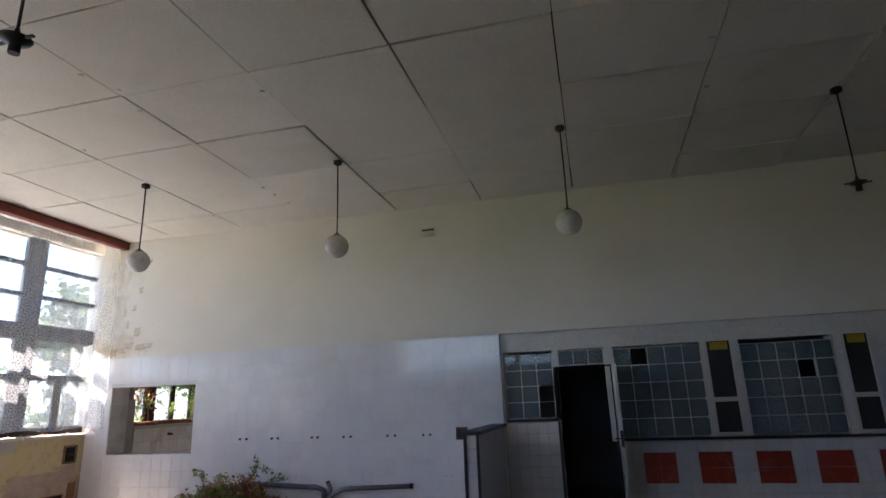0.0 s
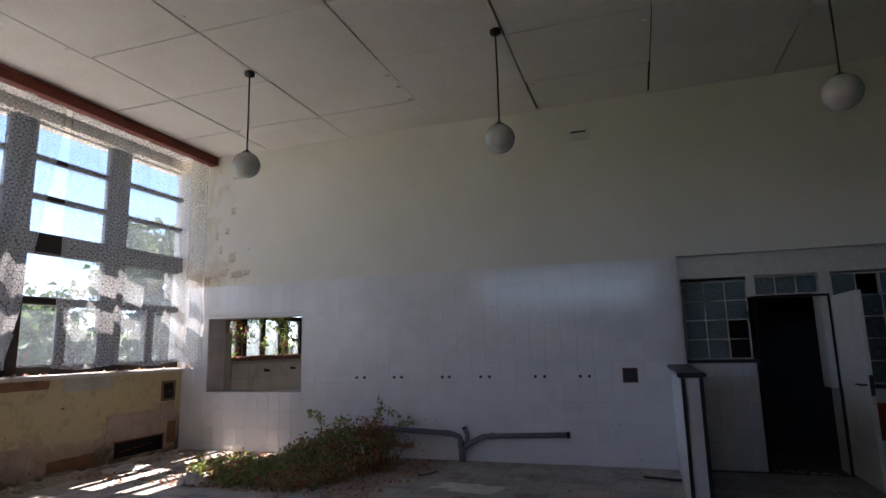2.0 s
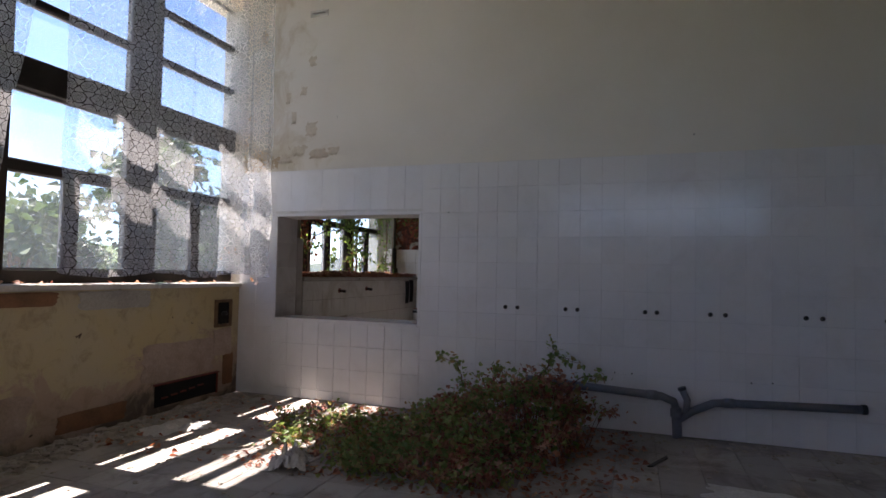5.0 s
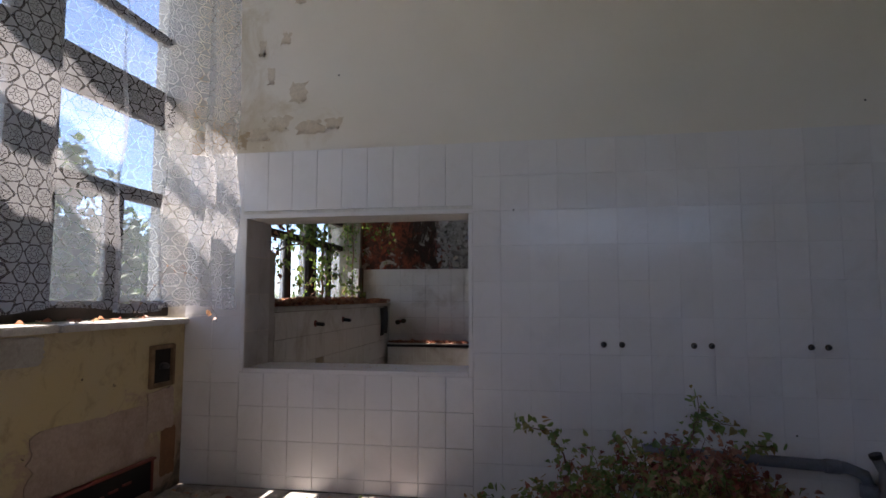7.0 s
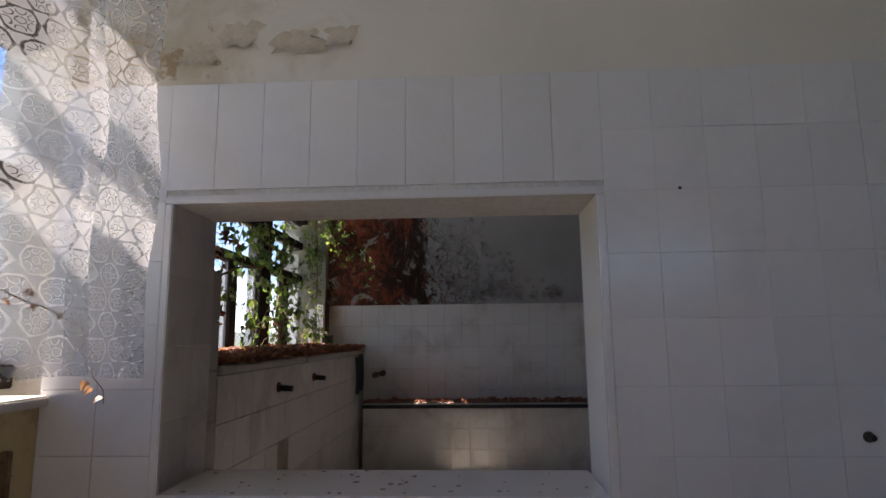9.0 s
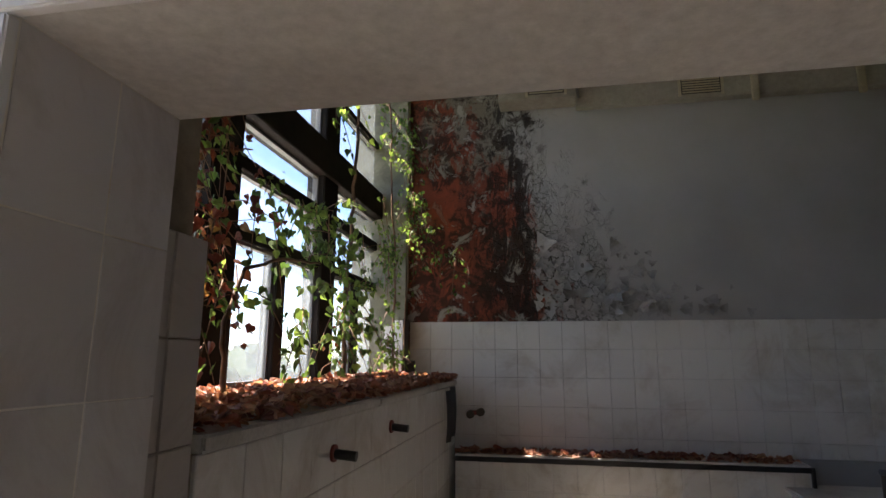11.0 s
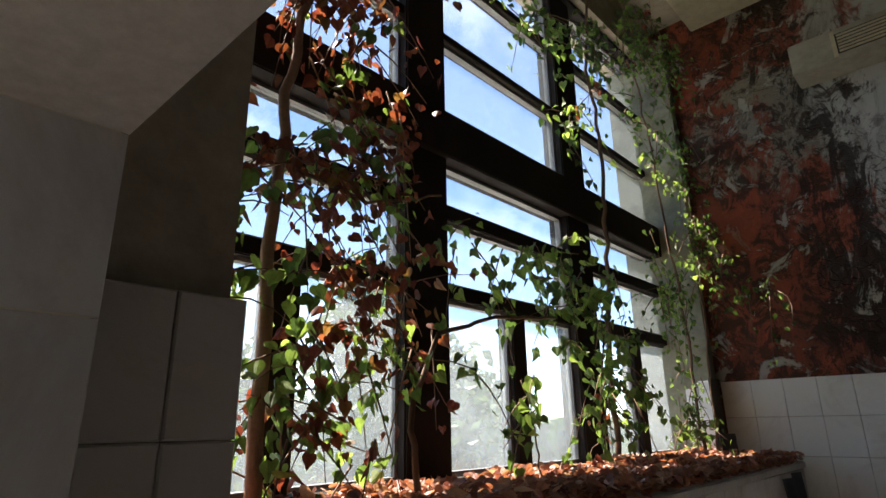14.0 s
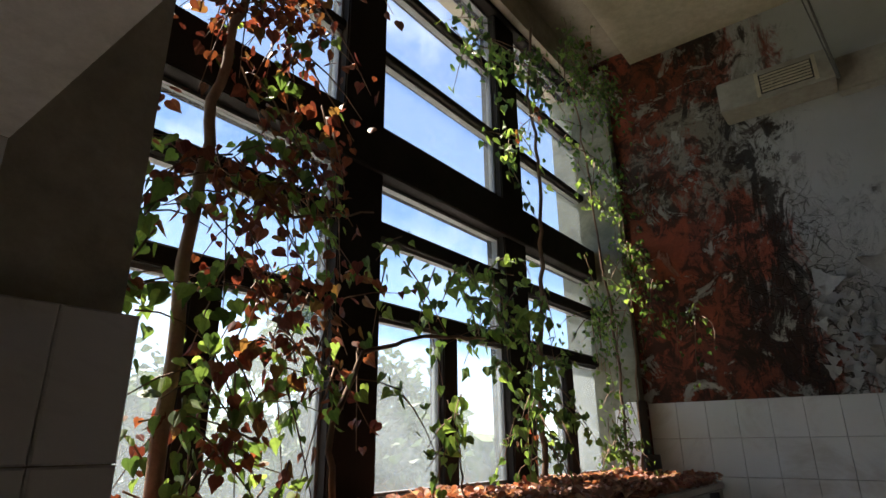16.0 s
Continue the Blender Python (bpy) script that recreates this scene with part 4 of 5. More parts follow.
for x in (-5.73, -5.61, -5.15, -5.04, -4.44, -4.34, -3.90, -3.78, -3.17, -3.05, -2.60, -2.49):
    tap_stub(x, 1.08)

pipe = empty("drain_pipe", (-4.2, 8.58, 0.0), "grey plastic drain pipe with branches along the wall", "pipe")
part("long_run", tube(bmesh.new(), [(-5.5, 8.645, 0.41), (-5.0, 8.645, 0.385), (-4.30, 8.645, 0.35), (-4.20, 8.645, 0.31), (-4.18, 8.645, 0.24)], 0.036, 12), PIPE, pipe)
part("downpipe", tube(bmesh.new(), [(-4.18, 8.645, 0.26), (-4.17, 8.645, -0.02)], 0.042, 12), PIPE, pipe)
part("socket", tube(bmesh.new(), [(-4.18, 8.645, 0.18), (-4.18, 8.645, 0.25)], 0.05, 12), PIPE, pipe)
part("branch", tube(bmesh.new(), [(-4.17, 8.645, 0.15), (-4.05, 8.645, 0.24), (-3.88, 8.645, 0.325), (-3.75, 8.645, 0.335), (-2.79, 8.645, 0.37)], 0.034, 12), PIPE, pipe)
part("vent_stub", tube(bmesh.new(), [(-4.10, 8.645, 0.21), (-4.09, 8.645, 0.33), (-4.13, 8.645, 0.42)], 0.03, 12), PIPE, pipe)
part("end_cap", tube(bmesh.new(), [(-2.80, 8.645, 0.37), (-2.765, 8.645, 0.371)], 0.04, 12), BLACK, pipe)
part("end_cap", tube(bmesh.new(), [(-4.128, 8.645, 0.415), (-4.137, 8.645, 0.44)], 0.036, 12), BLACK, pipe)
part("coupling", tube(bmesh.new(), [(-3.80, 8.645, 0.333), (-3.72, 8.645, 0.336)], 0.041, 12), PIPE, pipe)
part("coupling", tube(bmesh.new(), [(-4.42, 8.645, 0.356), (-4.34, 8.645, 0.353)], 0.043, 12), PIPE, pipe)
under(pipe, pipe.location)

sock = empty("socket_box", (-2.0, YA, 1.09), "empty black electrical box set in the tiles", "socket")
part("rim", boxes((-2.09, -2.075, YA - 0.008, YA + 0.01, 1.0, 1.18), (-1.925, -1.91, YA - 0.008, YA + 0.01, 1.0, 1.18), (-2.075, -1.925, YA - 0.008, YA + 0.01, 1.0, 1.015), (-2.075, -1.925, YA - 0.008, YA + 0.01, 1.165, 1.18)), RUST, sock)
part("back", boxes((-2.075, -1.925, YA - 0.004, YA + 0.004, 1.015, 1.165)), BLACK, sock)
part("terminal", boxes((-2.02, -1.97, YA - 0.02, YA - 0.004, 1.06, 1.11), bevel=0.004), DARK_BOARD, sock)
under(sock, sock.location)


def wall_grille(x0, x1, z0, z1):
    g = empty("air_grille", ((x0 + x1) / 2, YA, z0), "small white wall air grille", "grille", "air grilles")
    y = YA + T
    part("frame", boxes((x0, x1, y - 0.02, y + 0.005, z0, z0 + 0.03), (x0, x1, y - 0.02, y + 0.005, z1 - 0.03, z1), (x0, x0 + 0.03, y - 0.02, y + 0.005, z0 + 0.03, z1 - 0.03), (x1 - 0.03, x1, y - 0.02, y + 0.005, z0 + 0.03, z1 - 0.03), bevel=0.004), WHITE_PAINT, g)
    part("plate", boxes((x0 + 0.03, x1 - 0.03, y - 0.008, y + 0.004, z0 + 0.03, z1 - 0.055)), WHITE_PAINT, g)
    # The slot is a dark strip on the face, shade put in as colour.
    part("slot", boxes((x0 + 0.035, x1 - 0.035, y - 0.006, y + 0.004, z1 - 0.055, z1 - 0.03)), GAP_SHADE, g)
    under(g, g.location)


wall_grille(-2.57, -2.30, 4.18, 4.34)
wall_grille(-8.02, -7.80, 4.26, 4.33)

# stub wall with black edging
stub = structure("wall_stub", boxes((-1.53 + T, -1.37 - T, 6.77, YA + 0.08, 0, 1.17)), GROUT, "low tiled stub wall with black edging", "wall")
part("cap", boxes((-1.57, -1.33, 6.73, YA + 0.07, 1.172, 1.215), bevel=0.008), BLACK, stub)
for x in (-1.535, -1.385):
    part("corner_strip", boxes((x - 0.006, x + 0.026, 6.745, 6.775, 0, 1.17), bevel=0.005), BLACK, stub)
ledge = structure("ledge_trim", boxes((-1.33, -0.56, YA + 0.05, YA + 0.13, 1.222, 1.255), bevel=0.006), BLACK, "black ledge over the low tiled wall", "trim")
structure("ledge_trim_right", boxes((0.24, XR, YA + 0.02, YA + 0.14, 0.935, 0.965), bevel=0.006), BLACK, "black ledge strewn with grime", "trim")
for r in ((-0.585, -0.55, YA + 0.045, YA + 0.1, 0, 1.22), (0.222, 0.25, YA + 0.045, YA + 0.1, 0, 0.93)):
    structure("door_trim", boxes(r, bevel=0.005), BLACK, "black edge strip beside the doorway", "trim")


# glass blocks
def glass_blocks(name, x0, x1, z0, z1, cols, rows, missing=(), label="wall panel of square glass blocks"):
    g = empty(name, (x0, YA + 0.12, z0), label, "glass blocks", "glass block panels")
    dx, dz = (x1 - x0) / cols, (z1 - z0) / rows
    part("mortar", boxes(*[(x0 + i * dx - 0.006, x0 + i * dx + 0.006, YA + 0.112, YA + 0.19, z0, z1) for i in range(cols + 1)],
                         *[(x0 + i * dx + 0.007, x0 + (i + 1) * dx - 0.007, YA + 0.112, YA + 0.19, z0 + j * dz - 0.006, z0 + j * dz + 0.006) for i in range(cols) for j in range(rows + 1)]), WHITE_PAINT, g)
    bm = boxes((0.007, dx - 0.007, YA + 0.105, YA + 0.185, 0.007, dz - 0.007), bevel=0.014)
    me = mesh_of("glass_block", bm, BLOCK)
    for i in range(cols):
        for j in range(rows):
            if (i, j) in missing:
                continue
            o = new("glass_block", me)
            o.parent = g
            o.location = (x0 + i * dx, 0, z0 + j * dz)
    under(g, g.location)
    for c in g.children:
        if c.name.startswith("glass_block"):
            c.matrix_parent_inverse = Matrix.Translation(g.location).inverted()


glass_blocks("glass_block_panel", -1.31, -0.61, 1.27, 2.19, 3, 4, ((2, 0), (2, 1)), "glass block panel with a smashed corner")
glass_blocks("glass_block_panel", -0.51, 0.14, 2.01, 2.22, 3, 1)
glass_blocks("glass_block_panel", 0.28, 1.46, 0.98, 2.21, 5, 5, ((1, 4),), "glass block panel with one broken block")
glass_blocks("glass_block_panel", 1.97, 3.11, 0.98, 2.18, 5, 5, ((3, 3),), "glass block panel with one broken block")


def vent_window(x0, x1):
    v = empty("hopper_window", (x0, YA + 0.1, 0.97), "white framed narrow window with dark boards", "window", "hopper windows")
    y = YA + 0.075
    part("frame", boxes((x0, x0 + 0.05, y, y + 0.1, 0.97, 2.27), (x1 - 0.05, x1, y, y + 0.1, 0.97, 2.27), (x0 + 0.05, x1 - 0.05, y, y + 0.1, 0.97, 1.02), (x0 + 0.05, x1 - 0.05, y, y + 0.1, 1.42, 1.48), (x0 + 0.05, x1 - 0.05, y, y + 0.1, 2.24, 2.27), bevel=0.006), WHITE_PAINT, v)
    part("panel", boxes((x0 + 0.05, x1 - 0.05, y + 0.04, y + 0.06, 1.02, 1.42)), DARK_BOARD, v)
    part("panel", boxes((x0 + 0.05, x1 - 0.05, y + 0.04, y + 0.06, 1.48, 2.24)), DARK_BOARD, v)
    part("sign", boxes((x0 + 0.09, x1 - 0.08, y + 0.02, y + 0.035, 2.12, 2.23), bevel=0.003), YELLOW, v, "small yellow sign")
    under(v, v.location)


vent_window(1.50, 1.90)
vent_window(3.20, 3.58)

door = empty("door_1", (0.24, YA + 0.02, 0), "white painted door standing open", "door")
door["kind"] = "structure"
leaf = part("leaf", boxes((0.235, 0.275, 7.92, YA + 0.04, 0.02, 1.96), bevel=0.004), WHITE_PAINT, door)
part("lock_plate", boxes((0.238, 0.272, 7.912, 7.922, 0.92, 1.12)), BLACK, leaf)
part("door_handle", tube(bmesh.new(), [(0.235, 7.98, 1.02), (0.18, 7.98, 1.02), (0.175, 8.1, 1.02)], 0.009, 8), BRASS, leaf)
part("architrave", boxes((-0.56, -0.52, YA + 0.06, YA + 0.088, 1.26, 1.99), (0.215, 0.232, YA + 0.06, YA + 0.088, 0, 1.99), (-0.52, 0.215, YA + 0.06, YA + 0.088, 1.965, 1.99)), FRAME_DARK, door)
under(door, door.location)


# ---- vines ----
def vine_path(rnd, pts, jitter=0.03, per=6):
    out = []
    for a, b in zip(pts, pts[1:]):
        for k in range(per):
            t = k / per
            out.append(Vector(a).lerp(Vector(b), t) + Vector((rnd.uniform(-1, 1), rnd.uniform(-1, 1), rnd.uniform(-0.3, 0.3))) * jitter)
    out.append(Vector(pts[-1]))
    return out


def vine(name, base, label, stems, sprays, seed, size):
    """stems: point lists with a radius; sprays: centre, spread, count and whether the leaves have turned red."""
    rnd = random.Random(seed)
    v = empty(name, base, label, "vine", "vines at the window")
    for pts, r in stems:
        part("stem", tube(bmesh.new(), vine_path(rnd, pts, 0.012), r, 7, r * 0.5), STEM if r > 0.02 else BARK, v)
    green, red, twig = [], [], bmesh.new()
    for c, s, n, share in sprays:
        n = int(n * 1.6)
        shoots = max(2, n // 9)
        for _ in range(shoots):
            a = Vector((c[0] + rnd.gauss(0, s[0] * 0.5), c[1] + rnd.gauss(0, s[1] * 0.5), c[2] + rnd.gauss(0, s[2] * 0.5)))
            way = Vector((rnd.uniform(-0.3, 0.4), rnd.uniform(-1, 1), rnd.uniform(-1.0, 0.5))).normalized()
            length = rnd.uniform(0.15, 0.4)
            path = [a + way * length * t + Vector((0, 0, -0.10 * t * t)) for t in (0, 0.33, 0.66, 1.0)]
            path = [Vector((max(XG + 0.13, min(q.x, -8.3)), min(q.y, Y2 - 0.05), q.z)) for q in path]
            tube(twig, path, 0.004, 4, 0.0015)
            to = red if rnd.random() < share else green
            for k in range(max(3, n // shoots)):
                t = k / max(1, n // shoots)
                q = path[min(3, int(t * 4))] + Vector((rnd.uniform(-1, 1), rnd.uniform(-1, 1), rnd.uniform(-1, 0.6))) * 0.045
                q.x, q.y = max(q.x, XG + 0.13), min(q.y, Y2 - 0.03)
                to.append(q)
    tagged(part("twig_mass", twig, BARK, v), kind="stuff")
    if green:
        attach("green_leaves", leaves("green_leaves", green, LEAF_GREEN, rnd, size, droop=True), v)
    if red:
        attach("red_leaves", leaves("red_leaves", red, LEAF_RED, rnd, size * 0.95, droop=True), v, "wilted red-brown leaves")
    under(v, base)


XV = -9.04
vine("climbing_vine", (XV, 9.72, 1.31), "climbing vine with green and reddened leaves", [
    ([(-8.95, 9.70, 1.31), (-9.0, 9.72, 1.9), (-9.02, 9.74, 2.5), (-9.02, 9.78, 3.0), (-9.05, 9.95, 3.5), (-9.05, 10.1, 4.1)], 0.024),
    ([(-8.92, 10.30, 1.31), (-8.95, 10.26, 1.6), (-8.95, 10.42, 1.9), (-8.93, 10.75, 2.0), (-8.92, 11.2, 2.05)], 0.013),
    ([(-9.02, 9.74, 2.4), (-9.0, 10.1, 2.35), (-9.0, 10.5, 2.5)], 0.008)], [
    ((XV, 9.95, 1.70), (0.12, 0.30, 0.30), 190, 0.3), ((XV, 10.15, 2.05), (0.12, 0.30, 0.25), 130, 0.7),
    ((XV, 9.95, 2.45), (0.12, 0.32, 0.22), 180, 0.75), ((XV, 10.10, 2.80), (0.10, 0.30, 0.22), 130, 0.8),
    ((XV, 10.08, 3.3), (0.10, 0.24, 0.30), 140, 0.9), ((XV, 10.28, 3.9), (0.10, 0.22, 0.35), 180, 0.95),
    ((XV, 10.42, 4.35), (0.10, 0.22, 0.22), 150, 0.97), ((XV, 9.60, 2.1), (0.08, 0.10, 0.5), 110, 0.3), ((XV, 9.75, 3.3), (0.08, 0.2, 0.4), 100, 0.85), ((XV + 0.05, 10.68, 2.30), (0.10, 0.16, 0.12), 28, 0.05), ((XV + 0.1, 10.55, 1.75), (0.08, 0.1, 0.1), 16, 0.0)], 11, 0.05)
vine("climbing_vine", (XV, 11.98, 1.31), "climbing vine with bright green leaves", [
    ([(-8.98, 11.85, 1.31), (-9.0, 11.86, 1.8), (-9.03, 12.0, 2.3), (-9.04, 12.08, 2.8), (-9.03, 12.12, 3.3), (-9.04, 12.05, 3.9), (-9.04, 12.15, 4.55)], 0.018),
    ([(-8.9, 10.95, 1.33), (-8.92, 10.98, 1.55), (-8.94, 10.92, 1.75)], 0.005),
    ([(-9.04, 12.15, 4.3), (-9.04, 11.6, 4.1), (-9.04, 11.2, 3.85)], 0.005)], [
    ((-8.95, 11.55, 2.22), (0.14, 0.36, 0.20), 150, 0.06), ((-8.92, 11.75, 1.85), (0.12, 0.26, 0.22), 110, 0.03),
    ((-8.95, 11.15, 2.38), (0.1, 0.25, 0.10), 50, 0.02), ((-8.92, 10.98, 1.62), (0.06, 0.12, 0.14), 26, 0.0),
    ((XV, 11.5, 3.95), (0.08, 0.35, 0.25), 80, 0.0), ((XV, 11.75, 3.4), (0.08, 0.22, 0.25), 46, 0.08),
    ((XV, 12.1, 4.2), (0.08, 0.22, 0.3), 100, 0.02), ((XV, 11.85, 1.6), (0.08, 0.15, 0.15), 36, 0.3)], 12, 0.052)
vine("climbing_vine", (XV, 13.0, 1.31), "fine-leaved vine creeping along the damp corner", [
    ([(-8.95, 13.0, 1.31), (-8.97, 13.02, 1.9), (-8.96, 12.95, 2.5), (-8.98, 12.9, 3.2), (-9.0, 12.8, 4.0), (-9.0, 12.7, 4.5)], 0.012),
    ([(-8.9, 13.1, 1.31), (-8.88, 13.12, 2.0), (-8.86, 13.15, 2.7), (-8.84, 13.12, 3.4)], 0.008)], [
    ((-8.96, 12.95, 1.75), (0.08, 0.18, 0.3), 80, 0.02), ((-8.94, 12.9, 2.4), (0.10, 0.25, 0.3), 100, 0.02),
    ((-8.85, 13.1, 3.0), (0.10, 0.2, 0.4), 130, 0.0), ((-8.95, 12.8, 3.7), (0.1, 0.3, 0.35), 90, 0.0),
    ((-8.95, 12.8, 4.35), (0.12, 0.35, 0.2), 170, 0.02), ((-8.55, 13.2, 2.45), (0.22, 0.05, 0.08), 40, 0.0), ((-8.93, 12.95, 1.5), (0.08, 0.16, 0.12), 70, 0.02), ((-8.92, 12.55, 2.45), (0.08, 0.22, 0.3), 70, 0.0), ((-8.86, 13.15, 3.6), (0.06, 0.10, 0.3), 70, 0.0), ((-8.9, 12.5, 4.5), (0.12, 0.3, 0.1), 90, 0.05), ((-8.82, 13.05, 4.45), (0.12, 0.2, 0.15), 110, 0.0), ((-8.8, 13.05, 2.75), (0.1, 0.15, 0.2), 60, 0.0)], 13, 0.038)


def litter(name, label, area, count, seed, size, height):
    rnd = random.Random(seed)
    spots = []
    while len(spots) < count:
        x, y = rnd.uniform(area[0], area[1]), rnd.uniform(area[2], area[3])
        h = height * rnd.random() * (0.35 + 0.65 * max(0, noise.noise((x * 2.3, y * 2.3, seed)) + 0.4))
        spots.append((x, y, area[4] + 0.004 + h))
    verts, faces = [], []
    for p in spots:
        s = size * rnd.uniform(0.5, 1.2)
        m = Euler((rnd.gauss(0, 0.45), rnd.gauss(0, 0.45), rnd.uniform(0, 6.283))).to_matrix()
        k = len(verts)
        for v in LEAF_SHAPE:
            w = Vector(p) + m @ (Vector((v[0], v[1] - 0.4, v[2] * 1.5)) * s)
            verts.append((w.x, w.y, max(w.z, area[4] + 0.003)))
        faces += [tuple(k + i for i in f) for f in LEAF_FACES]
    return tagged(new(name, soup(name, verts, faces, LEAF_DRY)), label, "leaf litter", kind="stuff")


litter("fallen_leaves", "thick drift of dry brown leaves on the kitchen sill", (-9.17, -8.43, 9.42, 13.2, 1.315), 6500, 21, 0.048, 0.09)
litter("fallen_leaves", "dry leaves and paint flakes on the tiled ledge", (-8.4, -5.75, 13.06, 13.33, 0.72), 700, 22, 0.06, 0.03)
litter("fallen_leaves", "scattered dry leaves on the hall floor", (-8.8, -4.4, 6.6, 8.6, 0.0), 500, 23, 0.05, 0.01)
litter("fallen_leaves", "dry brown leaves shed round the bramble", (-7.3, -4.5, 6.6, 8.6, 0.0), 1100, 25, 0.04, 0.02)
litter("fallen_leaves", "scattered dry leaves on the hall sill", (-9.1, -8.85, 4.0, 8.6, 1.25), 45, 24, 0.05, 0.015)


def bramble(seed=31):
    rnd = random.Random(seed)
    base = (-5.9, 7.9, 0)
    v = empty("bramble", base, "sprawling bramble bush with green and withered leaves on the floor", "shrub")
    green, dry, twig = [], [], bmesh.new()
    for k in range(420):
        a, r = rnd.uniform(0, 6.283), math.sqrt(rnd.random())
        x0 = -5.75 + 0.82 * r * math.cos(a) + 0.12 * math.sin(3 * a)
        y0 = min(8.5, 7.62 + 0.85 * r * math.sin(a) + 0.18 * math.cos(a))
        if rnd.random() < 0.14:
            x0, y0 = rnd.uniform(-7.5, -6.4), rnd.gauss(7.6, 0.35)
        hill = 0.53 * math.exp(-((x0 + 5.45) / 0.66) ** 2 - ((y0 - 8.05) / 0.62) ** 2)
        top = max(0.09, hill * rnd.uniform(0.75, 1.15) + rnd.uniform(0.0, 0.06))
        lean = Vector((rnd.uniform(-0.22, 0.22), rnd.uniform(-0.22, 0.2), 0))
        path = [Vector((x0, y0, 0)) + lean * u + Vector((0, 0, top * math.sin(u * 2.0))) for u in (0.0, 0.25, 0.5, 0.75, 1.0)]
        for q in path:
            q.y = min(q.y, 8.6)
        tube(twig, path, 0.004, 4, 0.0015)
        withered = rnd.random() < (0.15 if x0 < -6.0 else 0.3 if y0 > 7.3 and x0 < -5.5 else 0.6)
        for j in range(25):
            u = 1 - rnd.random() ** 2
            q = path[min(4, int(u * 5))] + Vector((rnd.gauss(0, 0.05), rnd.gauss(0, 0.05), rnd.gauss(0, 0.03)))
            q.y, q.z = min(q.y, 8.63), max(0.012, q.z)
            (dry if withered or rnd.random() < 0.08 else green).append(q)
    for a, b, c in (((-5.35, 8.3, 0.45), (-5.2, 8.4, 0.68), (-5.0, 8.45, 0.62)), ((-5.4, 8.3, 0.4), (-5.25, 8.35, 0.6), (-5.22, 8.38, 0.80)), ((-6.0, 8.2, 0.4), (-6.1, 8.3, 0.58), (-6.3, 8.35, 0.6)), ((-5.2, 8.3, 0.3), (-4.95, 8.4, 0.52), (-4.78, 8.45, 0.50))):
        path = vine_path(rnd, (a, b, c), 0.015)
        tube(twig, path, 0.006, 5, 0.002)
        for q in path:
            for _ in range(5):
                green.append(q + Vector((rnd.gauss(0, 0.035), rnd.gauss(0, 0.03), rnd.gauss(0, 0.03))))
    tagged(part("stem_mass", twig, BARK, v), kind="stuff")
    attach("green_leaves", leaves("bramble_green", green, LEAF_MOUND, rnd, 0.042, 0.2), v)
    attach("dry_leaves", leaves("bramble_dry", dry, LEAF_DRY, rnd, 0.038, 0.3), v, "withered brown leaves")
    under(v, base)


bramble()


rnd_twig = random.Random(8)
spray = empty("dry_twig", (-8.62, 8.5, 1.25), "thin dry bramble twig hanging over the sill", "twig")
path = vine_path(rnd_twig, ((-8.80, 8.05, 1.30), (-8.66, 8.22, 1.62), (-8.56, 8.45, 1.52), (-8.52, 8.58, 1.22)), 0.012)
part("stem", tube(bmesh.new(), path, 0.004, 5, 0.0015), BARK, spray)
for q in path:
    attach("leaf", leaves("dry_leaf", [q + Vector((rnd_twig.gauss(0, 0.02), rnd_twig.gauss(0, 0.03), rnd_twig.gauss(0, 0.02)))], LEAF_DRY, rnd_twig, 0.03, 0.8), spray)
under(spray, spray.location)


# ---- rubble on the hall floor ----
def rag(name, at, sx, sy, h, turn, mat, label, category, seed):
    """A crumpled sheet lying on the floor."""
    n = 26
    verts, faces = [], []
    for i in range(n + 1):
        for j in range(n + 1):
            u, v = 2 * i / n - 1, 2 * j / n - 1
            a = math.atan2(v, u)
            edge = 1 + 0.25 * noise.noise((math.cos(a) * 2 + seed, math.sin(a) * 2, seed))
            fall = max(0.0, 1 - (u * u + v * v) ** 1.2 * 0.5)
            z = h * fall * (0.45 + 0.8 * noise.noise((u * 2.2 + seed, v * 2.2, 1.5)) + 0.35 * noise.noise((u * 6, v * 6 + seed, 3)))
            verts.append((u * sx * edge * 0.8, v * sy * edge * 0.85, max(0.004, z + h * 0.3 * fall * abs(noise.noise((u * 11 + seed, v * 11, 6))))))
    for i in range(n):
        for j in range(n):
            k = i * (n + 1) + j
            faces.append((k, k + n + 1, k + n + 2, k + 1))
    ob = tagged(new(name, soup(name, verts, faces, mat, True)), label, category)
    ob.matrix_world = pose(at[0], at[1], 0.003, 0, 0, turn)


FELT = worn("matted_grey_felt", (0.21, 0.185, 0.155), (0.05, 0.04, 0.035), 0.95, 3.5, 70, 0.9, 0.7)
rag("rag", (-5.36, 5.42, 0), 0.58, 0.26, 0.10, 14, FELT, "matted grey felt pad lying on the floor", "cloth", 2)
rag("rag", (-5.86, 5.40, 0), 0.16, 0.11, 0.12, 40, CLOTH, "crumpled dark grey cloth on the floor", "cloth", 11)
rag("rag", (-5.85, 4.86, 0), 0.34, 0.20, 0.12, 5, FELT, "matted grey felt pad lying on the floor", "cloth", 5)
rag("plastic_sheet", (-3.42, 6.22, 0), 0.44, 0.17, 0.08, 40, PLASTIC, "crumpled pale plastic sheet on the floor", "sheet", 3)
rag("plastic_sheet", (-2.72, 6.56, 0), 0.40, 0.13, 0.09, -12, PLASTIC, "crumpled pale plastic sheet on the floor", "sheet", 7)
rag("plastic_sheet", (-3.75, 7.3, 0), 0.40, 0.16, 0.04, -10, PLASTIC, "crumpled pale plastic sheet on the floor", "sheet", 8)
